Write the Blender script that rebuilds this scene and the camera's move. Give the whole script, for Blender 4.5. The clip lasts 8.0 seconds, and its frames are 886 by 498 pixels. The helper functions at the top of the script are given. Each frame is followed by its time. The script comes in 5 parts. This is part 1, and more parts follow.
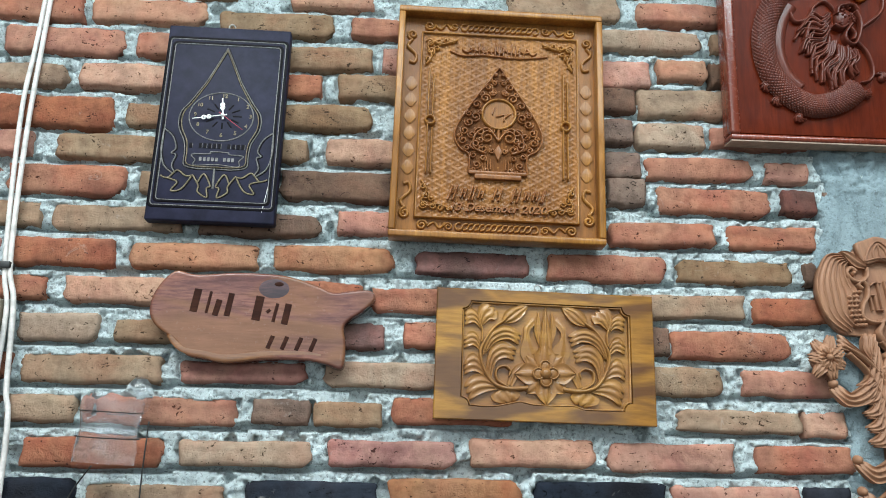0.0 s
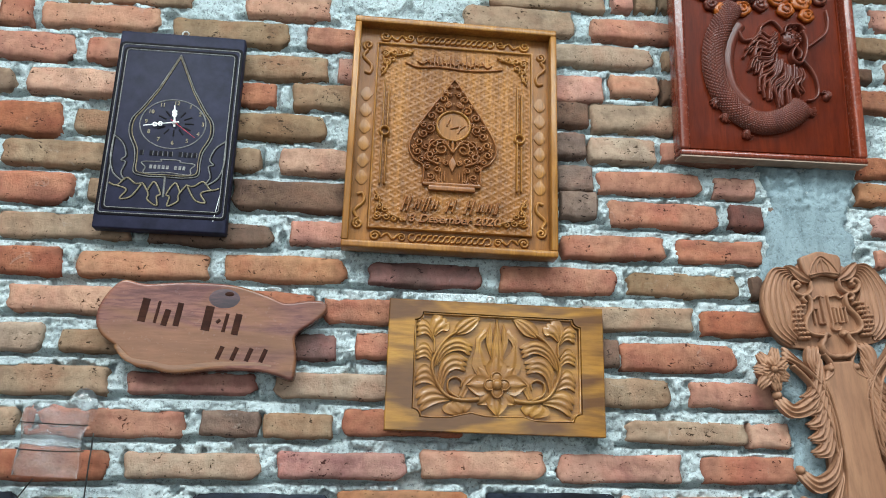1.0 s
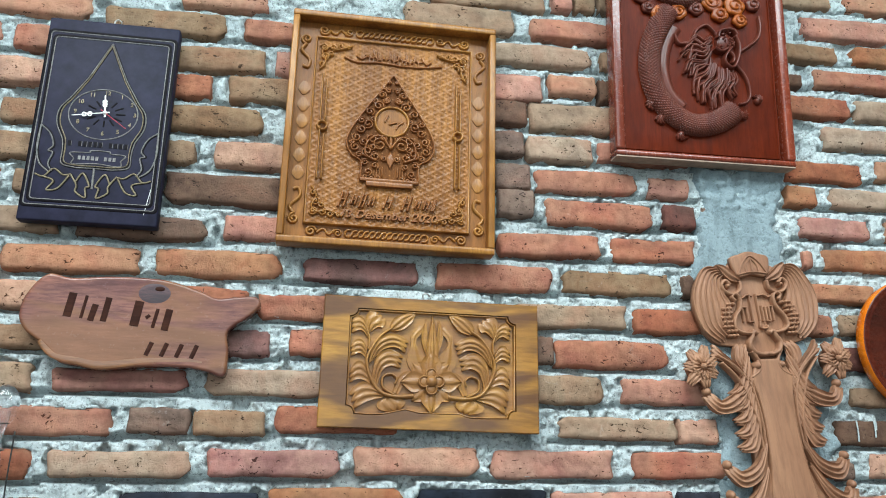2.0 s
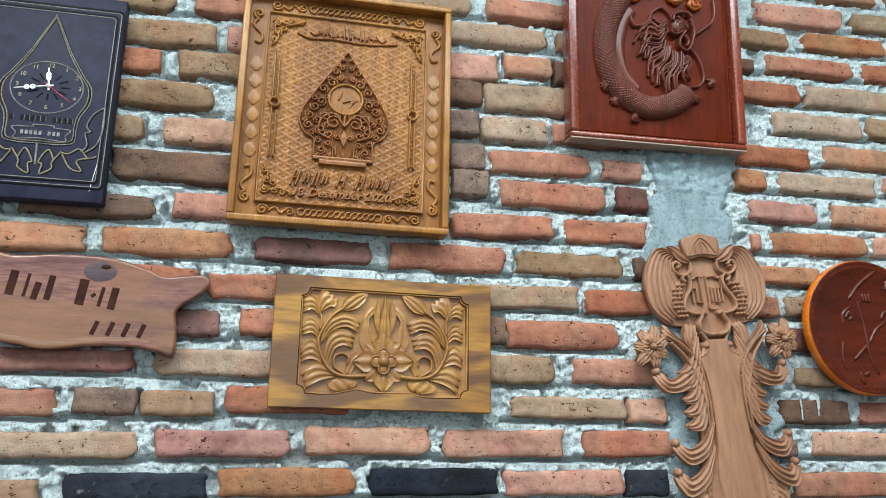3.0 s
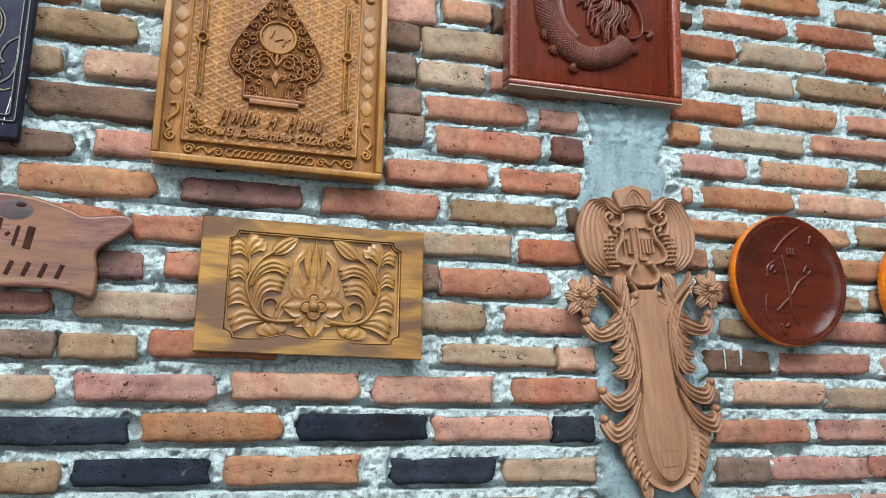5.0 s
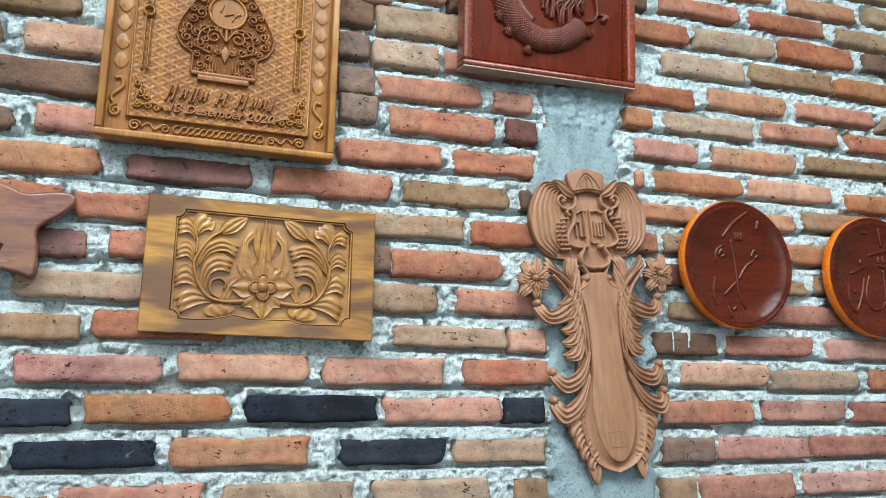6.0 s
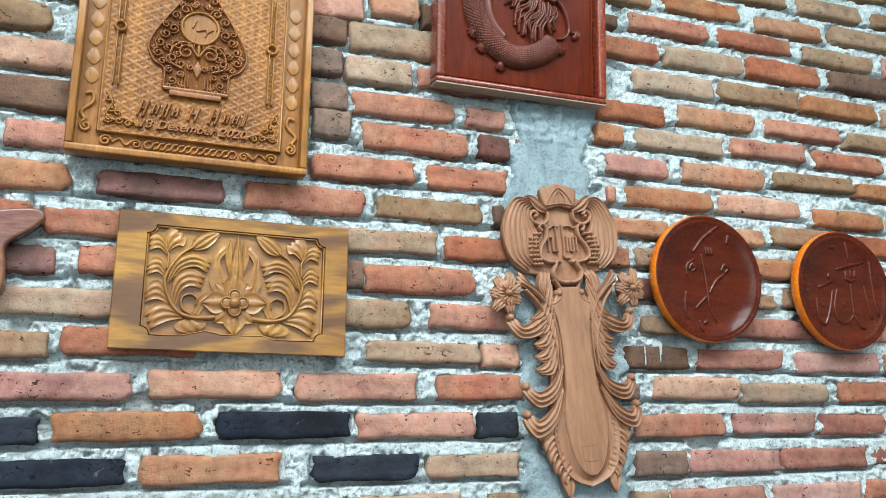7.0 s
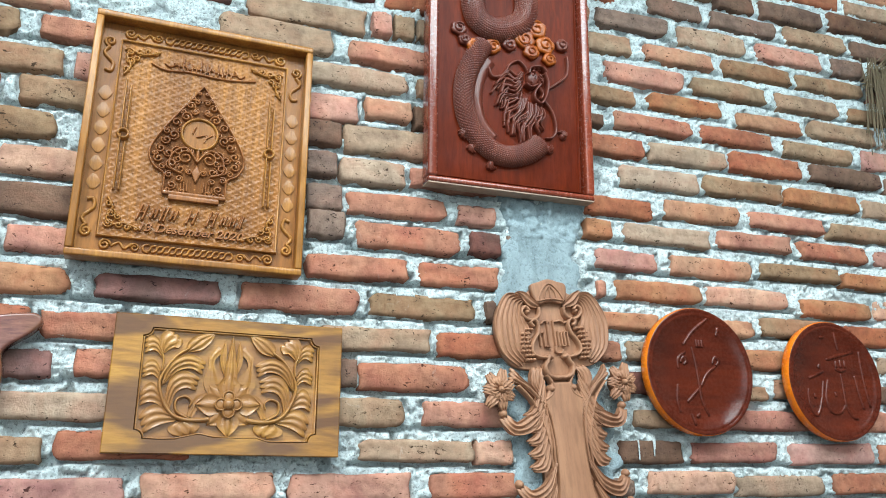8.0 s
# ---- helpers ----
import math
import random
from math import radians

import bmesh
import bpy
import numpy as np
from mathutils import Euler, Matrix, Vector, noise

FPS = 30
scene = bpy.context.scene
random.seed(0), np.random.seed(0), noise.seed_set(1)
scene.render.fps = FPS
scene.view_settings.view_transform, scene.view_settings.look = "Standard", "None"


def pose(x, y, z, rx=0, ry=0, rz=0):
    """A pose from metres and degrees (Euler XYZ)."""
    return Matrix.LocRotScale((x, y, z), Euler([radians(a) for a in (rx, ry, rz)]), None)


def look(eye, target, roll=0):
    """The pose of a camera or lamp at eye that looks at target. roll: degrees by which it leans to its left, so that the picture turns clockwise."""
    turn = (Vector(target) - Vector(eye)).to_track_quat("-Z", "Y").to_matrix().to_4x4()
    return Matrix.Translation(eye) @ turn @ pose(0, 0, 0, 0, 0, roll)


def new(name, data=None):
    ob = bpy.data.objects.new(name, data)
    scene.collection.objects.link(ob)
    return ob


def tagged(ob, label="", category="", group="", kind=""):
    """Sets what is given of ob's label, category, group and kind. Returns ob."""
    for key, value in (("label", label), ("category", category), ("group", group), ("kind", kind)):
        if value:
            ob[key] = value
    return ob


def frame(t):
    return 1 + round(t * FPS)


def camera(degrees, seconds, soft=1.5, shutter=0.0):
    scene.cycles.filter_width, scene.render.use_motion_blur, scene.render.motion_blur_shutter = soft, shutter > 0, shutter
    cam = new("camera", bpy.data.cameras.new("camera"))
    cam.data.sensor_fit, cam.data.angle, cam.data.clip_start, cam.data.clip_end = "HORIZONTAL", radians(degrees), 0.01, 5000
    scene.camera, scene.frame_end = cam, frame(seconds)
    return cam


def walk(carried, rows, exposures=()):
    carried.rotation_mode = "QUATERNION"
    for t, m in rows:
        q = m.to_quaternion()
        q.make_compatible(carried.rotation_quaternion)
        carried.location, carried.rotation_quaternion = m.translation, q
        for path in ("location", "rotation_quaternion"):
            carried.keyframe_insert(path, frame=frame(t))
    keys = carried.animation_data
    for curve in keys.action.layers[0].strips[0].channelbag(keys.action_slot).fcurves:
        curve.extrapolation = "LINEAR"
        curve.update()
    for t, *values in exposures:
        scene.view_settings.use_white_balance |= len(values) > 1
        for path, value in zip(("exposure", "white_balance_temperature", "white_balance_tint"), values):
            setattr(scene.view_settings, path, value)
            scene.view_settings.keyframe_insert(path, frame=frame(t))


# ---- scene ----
cam = camera(57.13, 8.0, soft=0.95)
PATH = [
    (0, (-0.0178, -1.4058, 1.2364), (0.0736, 0.5058, 1.8175), 1.01),
    (0.5, (-0.0113, -1.4107, 1.2391), (0.1152, 0.4949, 1.8329), 0.86),
    (1, (-0.0018, -1.4112, 1.2426), (0.1813, 0.4881, 1.8420), 0.72),
    (1.5, (0.0116, -1.4117, 1.2418), (0.2602, 0.4789, 1.8449), 0.46),
    (3, (0.0401, -1.4079, 1.2377), (0.4372, 0.4721, 1.7923), -0.21),
    (3.5, (0.0435, -1.4017, 1.2361), (0.4879, 0.4761, 1.7618), -0.30),
    (4, (0.0476, -1.4006, 1.2320), (0.5143, 0.4771, 1.7385), -0.17),
    (4.5, (0.0540, -1.3957, 1.2261), (0.5517, 0.4804, 1.7079), -0.18),
    (6, (0.0771, -1.3904, 1.2206), (0.7124, 0.4607, 1.6328), -0.32),
    (6.5, (0.0844, -1.3917, 1.2197), (0.7576, 0.4460, 1.6316), -0.56),
    (7, (0.0843, -1.3976, 1.2211), (0.7681, 0.4283, 1.6670), -0.79),
    (7.5, (0.0803, -1.4073, 1.2315), (0.7617, 0.4005, 1.7487), -0.85),
    (8, (0.0762, -1.4322, 1.2585), (0.7584, 0.3431, 1.8774), -1.31),
]
walk(cam, [(t, look(eye, target, roll)) for t, eye, target, roll in PATH],
     exposures=[(0, -0.04), (1.5, 0.05), (4.5, 0.11), (6.5, 0.26), (8, 0.36)])

# ---- world and light ----
world = bpy.data.worlds.new("sky")
scene.world = world
world.use_nodes = True
wn = world.node_tree.nodes
sky = wn.new("ShaderNodeTexSky")
sky.sky_type, sky.sun_disc = "NISHITA", False
sky.sun_elevation, sky.sun_rotation = radians(50), radians(205)
wn["Background"].inputs["Strength"].default_value = 0.12
world.node_tree.links.new(sky.outputs[0], wn["Background"].inputs["Color"])
sun = new("sun", bpy.data.lights.new("sun", "SUN"))
sun.data.energy, sun.data.angle, sun.data.color = 1.2, radians(12), (1.0, 0.96, 0.9)
sun.matrix_world = look((-3, -6, 8), (0, 0, 1))
# stand-in daylight lamps: invented roof light above, open front behind the camera
day = new("added_top_light", bpy.data.lights.new("added_top_light", "AREA"))
day.data.shape, day.data.size, day.data.size_y = "RECTANGLE", 4.4, 1.2
day.data.energy, day.data.color = 162, (0.80, 0.96, 1.0)
day.matrix_world = look((0.2, -1.85, 3.34), (0.6, -0.2, 1.35))
front = new("front_daylight", bpy.data.lights.new("front_daylight", "AREA"))
front.data.shape, front.data.size, front.data.size_y = "RECTANGLE", 4.4, 2.4
front.data.energy, front.data.color = 50, (0.81, 0.95, 1.0)
front.matrix_world = look((-0.65, -4.25, 1.75), (-0.65, 0, 1.75))

# ---- materials ----


def material(name, rough=0.6, metal=0.0, spec=0.5, coat=0.0):
    m = bpy.data.materials.new(name)
    m.use_nodes = True
    b = m.node_tree.nodes["Principled BSDF"]
    b.inputs["Roughness"].default_value = rough
    b.inputs["Metallic"].default_value = metal
    b.inputs["Specular IOR Level"].default_value = spec
    b.inputs["Coat Weight"].default_value = coat
    b.inputs["Coat Roughness"].default_value = 0.12
    return m, m.node_tree.nodes, m.node_tree.links, b


def place(nodes, links, world_space=True, scale=(1, 1, 1), turn=(0, 0, 0)):
    src = nodes.new("ShaderNodeNewGeometry").outputs["Position"] if world_space else nodes.new("ShaderNodeTexCoord").outputs["Object"]
    mp = nodes.new("ShaderNodeMapping")
    mp.inputs["Scale"].default_value = scale
    mp.inputs["Rotation"].default_value = turn
    links.new(src, mp.inputs["Vector"])
    return mp.outputs["Vector"]


def noisy(nodes, links, vec, scale, detail=4.0, rough=0.55, distort=0.0):
    n = nodes.new("ShaderNodeTexNoise")
    n.inputs["Scale"].default_value, n.inputs["Detail"].default_value = scale, detail
    n.inputs["Roughness"].default_value, n.inputs["Distortion"].default_value = rough, distort
    links.new(vec, n.inputs["Vector"])
    return n.outputs["Fac"]


def ramp(nodes, links, fac, stops):
    r = nodes.new("ShaderNodeValToRGB")
    el = r.color_ramp.elements
    while len(el) < len(stops):
        el.new(0.5)
    for e, (p, c) in zip(el, stops):
        e.position, e.color = p, (*c, 1) if len(c) == 3 else c
    links.new(fac, r.inputs["Fac"])
    return r.outputs["Color"]


def blend(nodes, links, fac, a, b, mode="MIX"):
    x = nodes.new("ShaderNodeMix")
    x.data_type, x.blend_type = "RGBA", mode
    for sock, val in ((x.inputs[0], fac), (x.inputs[6], a), (x.inputs[7], b)):
        if isinstance(val, (int, float)):
            sock.default_value = val
        elif isinstance(val, tuple):
            sock.default_value = (*val, 1)
        else:
            links.new(val, sock)
    return x.outputs[2]


def bumps(nodes, links, b, pairs, into="Normal"):
    """Chain bump nodes: (height socket, strength, metres)."""
    last = None
    for h, s, d in pairs:
        n = nodes.new("ShaderNodeBump")
        n.inputs["Strength"].default_value, n.inputs["Distance"].default_value = s, d
        links.new(h, n.inputs["Height"])
        if last:
            links.new(last, n.inputs["Normal"])
        last = n.outputs["Normal"]
    links.new(last, b.inputs[into])


def brick_material(name, light, dark, pits=0.5):
    m, n, l, b = material(name, 0.9, spec=0.2)
    light, dark = [(0.92 * q[0], 1.0 * q[1], 0.99 * q[2]) for q in (light, dark)]
    v = place(n, l)
    big = noisy(n, l, v, 14, 3, 0.6, 0.4)
    mid = noisy(n, l, v, 60, 5, 0.65)
    fine = noisy(n, l, v, 420, 3, 0.7)
    info = n.new("ShaderNodeObjectInfo").outputs["Random"]
    isle = n.new("ShaderNodeNewGeometry").outputs["Random Per Island"]
    col = blend(n, l, ramp(n, l, big, [(0.35, (0, 0, 0)), (0.65, (1, 1, 1))]), light, dark)
    clay = noisy(n, l, v, 7, 2, 0.5, 0.6)
    mean = 0.5 * (light[0] + dark[0])
    col = blend(n, l, ramp(n, l, clay, [(0.46, (0, 0, 0)), (0.68, (0.38, 0.38, 0.38))]), col, (0.98 * mean, 0.56 * mean, 0.33 * mean))
    hue = n.new("ShaderNodeHueSaturation")
    add = n.new("ShaderNodeMath")
    l.new(info, add.inputs[0]), l.new(isle, add.inputs[1])
    frac = n.new("ShaderNodeMath")
    frac.operation = "FRACT"
    l.new(add.outputs[0], frac.inputs[0])
    rng = n.new("ShaderNodeMapRange")
    l.new(frac.outputs[0], rng.inputs["Value"])
    rng.inputs["To Min"].default_value, rng.inputs["To Max"].default_value = 0.72, 1.15
    l.new(rng.outputs[0], hue.inputs["Value"])
    rng2 = n.new("ShaderNodeMapRange")
    l.new(frac.outputs[0], rng2.inputs["Value"])
    rng2.inputs["To Min"].default_value, rng2.inputs["To Max"].default_value = 1.0, 0.72
    l.new(rng2.outputs[0], hue.inputs["Saturation"])
    l.new(col, hue.inputs["Color"])
    mul = n.new("ShaderNodeMix")
    mul.data_type, mul.blend_type = "RGBA", "MULTIPLY"
    mul.inputs[0].default_value = 1.0
    l.new(hue.outputs[0], mul.inputs[6])
    l.new(ramp(n, l, mid, [(0.3, (0.74, 0.72, 0.70)), (0.58, (1.05, 1.04, 1.03))]), mul.inputs[7])
    # pits and scratches, sunk and coloured far darker than the clay
    sharp = noisy(n, l, place(n, l, scale=(0.75, 1, 1.2)), 150, 2, 0.55, 0.9)
    zone = noisy(n, l, v, 26, 3, 0.6)
    sub = n.new("ShaderNodeMath")
    sub.operation = "MULTIPLY_ADD"
    l.new(zone, sub.inputs[0])
    sub.inputs[1].default_value, sub.inputs[2].default_value = -0.55, 0.30
    less = n.new("ShaderNodeMath")
    less.operation = "ADD"
    l.new(sharp, less.inputs[0]), l.new(sub.outputs[0], less.inputs[1])
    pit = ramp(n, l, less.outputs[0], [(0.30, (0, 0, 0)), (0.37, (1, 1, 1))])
    # patches fired harder: redder here, smoky brown there
    fired = noisy(n, l, v, 9, 3, 0.6, 0.8)
    tint = ramp(n, l, fired, [(0.34, (0.74, 0.73, 0.74)), (0.48, (1.0, 1.0, 1.0)), (0.66, (1.06, 0.92, 0.90))])
    shade = blend(n, l, 1.0, mul.outputs[2], tint, "MULTIPLY")
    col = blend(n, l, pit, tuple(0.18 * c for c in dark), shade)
    # a thin film of cement left by the trowel
    film = noisy(n, l, v, 22, 6, 0.7, 1.2)
    col = blend(n, l, ramp(n, l, film, [(0.64, (0, 0, 0)), (0.80, (0.45, 0.45, 0.45))]), col, (0.50, 0.47, 0.43))
    l.new(col, b.inputs["Base Color"])
    bumps(n, l, b, [(mid, 0.8, 0.005), (fine, 0.8, 0.002), (pit, pits, 0.005)])
    return m


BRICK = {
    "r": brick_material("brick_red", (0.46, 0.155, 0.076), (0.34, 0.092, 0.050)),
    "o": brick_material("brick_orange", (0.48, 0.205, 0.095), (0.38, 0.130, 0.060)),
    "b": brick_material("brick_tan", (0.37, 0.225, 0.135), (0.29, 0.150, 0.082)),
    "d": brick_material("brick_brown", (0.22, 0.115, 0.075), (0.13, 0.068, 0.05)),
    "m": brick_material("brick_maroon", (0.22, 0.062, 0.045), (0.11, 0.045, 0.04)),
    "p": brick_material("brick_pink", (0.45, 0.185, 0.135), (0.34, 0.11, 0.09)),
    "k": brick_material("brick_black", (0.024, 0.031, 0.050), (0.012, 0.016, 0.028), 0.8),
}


def mortar_material(name, pale, grey, gloss=0.9, coarse=1.0):
    m, n, l, b = material(name, gloss, spec=0.2)
    v = place(n, l)
    big = noisy(n, l, v, 9, 4, 0.6, 0.6)
    mid = noisy(n, l, v, 55, 6, 0.7)
    fine = noisy(n, l, v, 320, 4, 0.75)
    grit = noisy(n, l, v, 170, 3, 0.7)
    col = blend(n, l, ramp(n, l, big, [(0.28, (0, 0, 0)), (0.52, (1, 1, 1))]), grey, pale)
    col = blend(n, l, ramp(n, l, mid, [(0.34, (0.6 * coarse,) * 3), (0.46, (0, 0, 0))]), col, tuple(0.55 * c for c in grey))
    col = blend(n, l, ramp(n, l, grit, [(0.36, (0.8 * coarse,) * 3), (0.46, (0, 0, 0))]), col, tuple(0.45 * c for c in grey))
    col = blend(n, l, ramp(n, l, fine, [(0.54, (0, 0, 0)), (0.66, (0.8, 0.8, 0.8))]), col, tuple(min(0.85, 1.2 * c) for c in pale))
    l.new(col, b.inputs["Base Color"])
    bumps(n, l, b, [(mid, 1.0, 0.009 * coarse), (grit, 1.0, 0.006 * coarse), (fine, 1.0, 0.003 * coarse)])
    return m


MORTAR = mortar_material("mortar", (0.66, 0.745, 0.755), (0.42, 0.49, 0.50))
PLASTER = mortar_material("plaster", (0.27, 0.345, 0.37), (0.19, 0.25, 0.27), 0.85, 0.6)


def wood(name, light, dark, rough=0.35, coat=0.0, along=0, ring=1.0, grime=None, stain=0.0, seed=0.0, uneven=0.35):
    """Carved or planed wood: grain runs along local x (0) or z (2); grime darkens the hollows' grain by noise."""
    m, n, l, b = material(name, rough, coat=coat)
    sc = (3.0, 22.0, 22.0) if along == 0 else (22.0, 22.0, 3.0)
    v = place(n, l, False, sc)
    off = n.new("ShaderNodeVectorMath")
    off.inputs[1].default_value = (seed, seed * 1.7, seed * 0.6)
    l.new(v, off.inputs[0])
    v = off.outputs[0]
    a = noisy(n, l, v, 1.1 * ring, 3, 0.5, 0.8)
    f = noisy(n, l, v, 9 * ring, 5, 0.65, 0.3)
    vv = place(n, l, False)
    sp = noisy(n, l, vv, 130, 3, 0.6)
    col = ramp(n, l, a, [(0.30, dark), (0.66, light)])
    col = blend(n, l, ramp(n, l, f, [(0.35, (0.55, 0.55, 0.55)), (0.6, (0, 0, 0))]), col, tuple(0.6 * c for c in dark))
    if stain:
        s = noisy(n, l, place(n, l, False, (0.5, 1, 2.4)), 6.5, 3, 0.55, 0.7)
        col = blend(n, l, ramp(n, l, s, [(0.42, (0, 0, 0)), (0.55, (stain, stain, stain))]), col, grime)
    l.new(col, b.inputs["Base Color"])
    rr = n.new("ShaderNodeMapRange")
    l.new(sp, rr.inputs["Value"])
    rr.inputs["To Min"].default_value, rr.inputs["To Max"].default_value = rough * 0.75, min(1, rough * 1.35)
    l.new(rr.outputs[0], b.inputs["Roughness"])
    wave = noisy(n, l, vv, 16, 2, 0.4)
    bumps(n, l, b, [(wave, uneven, 0.006), (f, 0.2, 0.0014), (sp, 0.2, 0.0006)])
    return m


GOLDWOOD = wood("golden_teak", (0.38, 0.166, 0.036), (0.20, 0.076, 0.017), 0.30, 0.2, 2, 1.0)
GOLDWOOD_DEEP = wood("golden_teak_field", (0.32, 0.128, 0.026), (0.17, 0.060, 0.013), 0.40, 0.08, 2, 1.0)
BROWNCARVE = wood("brown_carving", (0.31, 0.120, 0.034), (0.18, 0.060, 0.018), 0.36, 0.25, 2)
FLOWERWOOD = wood("streaked_teak", (0.41, 0.200, 0.034), (0.26, 0.112, 0.023), 0.22, 0.3, 0, 0.8, (0.085, 0.036, 0.018), 0.85, 4.4)
FLOWERCARVE = wood("streaked_teak_carving", (0.43, 0.220, 0.060), (0.28, 0.128, 0.034), 0.30, 0.3, 0, 0.9, (0.20, 0.085, 0.036), 0.5, 1.2)
SLABWOOD = wood("slab_wood", (0.25, 0.100, 0.070), (0.085, 0.030, 0.028), 0.24, 0.4, 0, 1.3, (0.21, 0.092, 0.036), 0.6, 5.0, 1.0)
SLABEDGE = wood("slab_edge", (0.26, 0.110, 0.040), (0.15, 0.056, 0.024), 0.3, 0.5, 0, 1.2)
KNOTWOOD = wood("slab_knot", (0.075, 0.026, 0.030), (0.020, 0.008, 0.012), 0.4, 0.1, 0, 3.0)
RAWWOOD = wood("raw_mahogany", (0.345, 0.172, 0.092), (0.25, 0.113, 0.059), 0.6, 0.0, 2, 0.6, None, 0, 2.0)
REDWOOD = wood("red_varnish", (0.130, 0.018, 0.005), (0.070, 0.009, 0.003), 0.3, 0.0, 2, 0.9)
REDEDGE = wood("red_varnish_worn", (0.25, 0.050, 0.024), (0.14, 0.026, 0.014), 0.25, 0.6, 2, 1.0)
DRAGON = wood("dragon_carving", (0.150, 0.036, 0.020), (0.085, 0.017, 0.010), 0.34, 0.25, 2)
CLOUDWOOD = wood("amber_carving", (0.38, 0.095, 0.010), (0.22, 0.042, 0.007), 0.3, 0.2, 2)
DISCWOOD = wood("dark_red_varnish", (0.105, 0.018, 0.008), (0.050, 0.009, 0.005), 0.26, 0.2, 0, 0.8, None, 0, 0, 1.0)
AMBER = wood("amber_varnish", (0.80, 0.22, 0.010), (0.62, 0.13, 0.006), 0.25, 0.15, 0)
for m in (REDWOOD, DRAGON, GOLDWOOD, GOLDWOOD_DEEP, BROWNCARVE, SLABWOOD, FLOWERCARVE, FLOWERWOOD, DISCWOOD, AMBER, CLOUDWOOD):
    m.node_tree.nodes["Principled BSDF"].inputs["Specular IOR Level"].default_value = 0.2
REDWOOD.node_tree.nodes["Principled BSDF"].inputs["Specular IOR Level"].default_value = 0.06
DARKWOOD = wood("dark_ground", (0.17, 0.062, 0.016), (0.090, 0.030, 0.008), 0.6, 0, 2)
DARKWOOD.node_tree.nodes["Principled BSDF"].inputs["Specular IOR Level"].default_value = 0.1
DARKLINE = wood("dark_groove", (0.05, 0.018, 0.010), (0.03, 0.010, 0.007), 0.6, 0, 0)
DARKLINE.node_tree.nodes["Principled BSDF"].inputs["Specular IOR Level"].default_value = 0.08


def plain(name, colour, rough, metal=0.0, var=0.25, scale=60, coat=0.0):
    m, n, l, b = material(name, rough, metal, coat=coat)
    v = place(n, l)
    a = noisy(n, l, v, scale, 4, 0.6)
    l.new(ramp(n, l, a, [(0.3, tuple(c * (1 - var) for c in colour)), (0.7, tuple(min(1, c * (1 + var)) for c in colour))]), b.inputs["Base Color"])
    bumps(n, l, b, [(a, 0.15, 0.001)])
    return m


BLACKPAINT = plain("black_paint", (0.0150, 0.0145, 0.031), 0.55, 0, 0.35, 40, 0.0)
BLACKPAINT.node_tree.nodes["Principled BSDF"].inputs["Specular IOR Level"].default_value = 0.16
# near-black for hour marks, letter bars and the painted shade of carved grooves
DARKMARK = plain("dark_mark", (0.006, 0.005, 0.007), 0.45, 0, 0.3, 60)
DARKMARK.node_tree.nodes["Principled BSDF"].inputs["Specular IOR Level"].default_value = 0.06
GOLDLINE = plain("worn_gold", (0.20, 0.160, 0.095), 0.45, 0.3, 0.5, 240)
SILVERLINE = plain("worn_silver", (0.15, 0.142, 0.135), 0.4, 0.3, 0.5, 200)
WHITEPAINT = plain("white_paint", (0.8, 0.8, 0.78), 0.5)
REDPAINT = plain("red_paint", (0.5, 0.02, 0.04), 0.4)
STEEL = plain("steel", (0.45, 0.45, 0.44), 0.35, 0.9)
BLACKPLASTIC = plain("black_plastic", (0.02, 0.02, 0.02), 0.5)
CABLEWHITE = plain("white_cable", (0.62, 0.58, 0.55), 0.45)
BAMBOO = plain("old_bamboo", (0.09, 0.095, 0.055), 0.6)
BATTEN = plain("grey_batten", (0.16, 0.13, 0.09), 0.8)
UNDERSIDE = plain("raw_underside", (0.30, 0.21, 0.155), 0.8)
STRAW = plain("dry_straw", (0.10, 0.072, 0.038), 0.8)
FLOORMAT = plain("cement_floor", (0.20, 0.19, 0.175), 0.7, 0, 0.3, 6)
WALLMAT = plain("painted_wall", (0.22, 0.21, 0.18), 0.8, 0, 0.12, 5)
CEILMAT = plain("ceiling_board", (0.26, 0.23, 0.19), 0.8, 0, 0.1, 5)
GROUNDMAT = plain("yard_ground", (0.22, 0.20, 0.16), 0.9, 0, 0.4, 3)
CLEAR, cn, cl, cb = material("clear_plastic", 0.06, spec=0.8, coat=0.6)
cb.inputs["Base Color"].default_value = (0.93, 0.93, 0.95, 1)
cb.inputs["Transmission Weight"].default_value = 0.95
cb.inputs["IOR"].default_value = 1.25
bumps(cn, cl, cb, [(noisy(cn, cl, place(cn, cl), 26, 2), 0.8, 0.008)])

# ---- mesh helpers ----


def link(name, bm, mat, smooth=True):
    me = bpy.data.meshes.new(name)
    bm.normal_update()
    bm.to_mesh(me)
    bm.free()
    me.materials.append(mat)
    if smooth:
        me.polygons.foreach_set("use_smooth", [True] * len(me.polygons))
    return new(name, me)


def part(name, bm, mat, parent, label="", smooth=True):
    """One mesh object under a thing or a part."""
    ob = link(name, bm, mat, smooth)
    ob.parent = parent
    if label:
        tagged(ob, label)
    return ob


def thing(name, m, label, category, group=""):
    ob = new(name)
    ob.empty_display_size = 0.05
    ob.matrix_basis = m
    return tagged(ob, label, category, group)


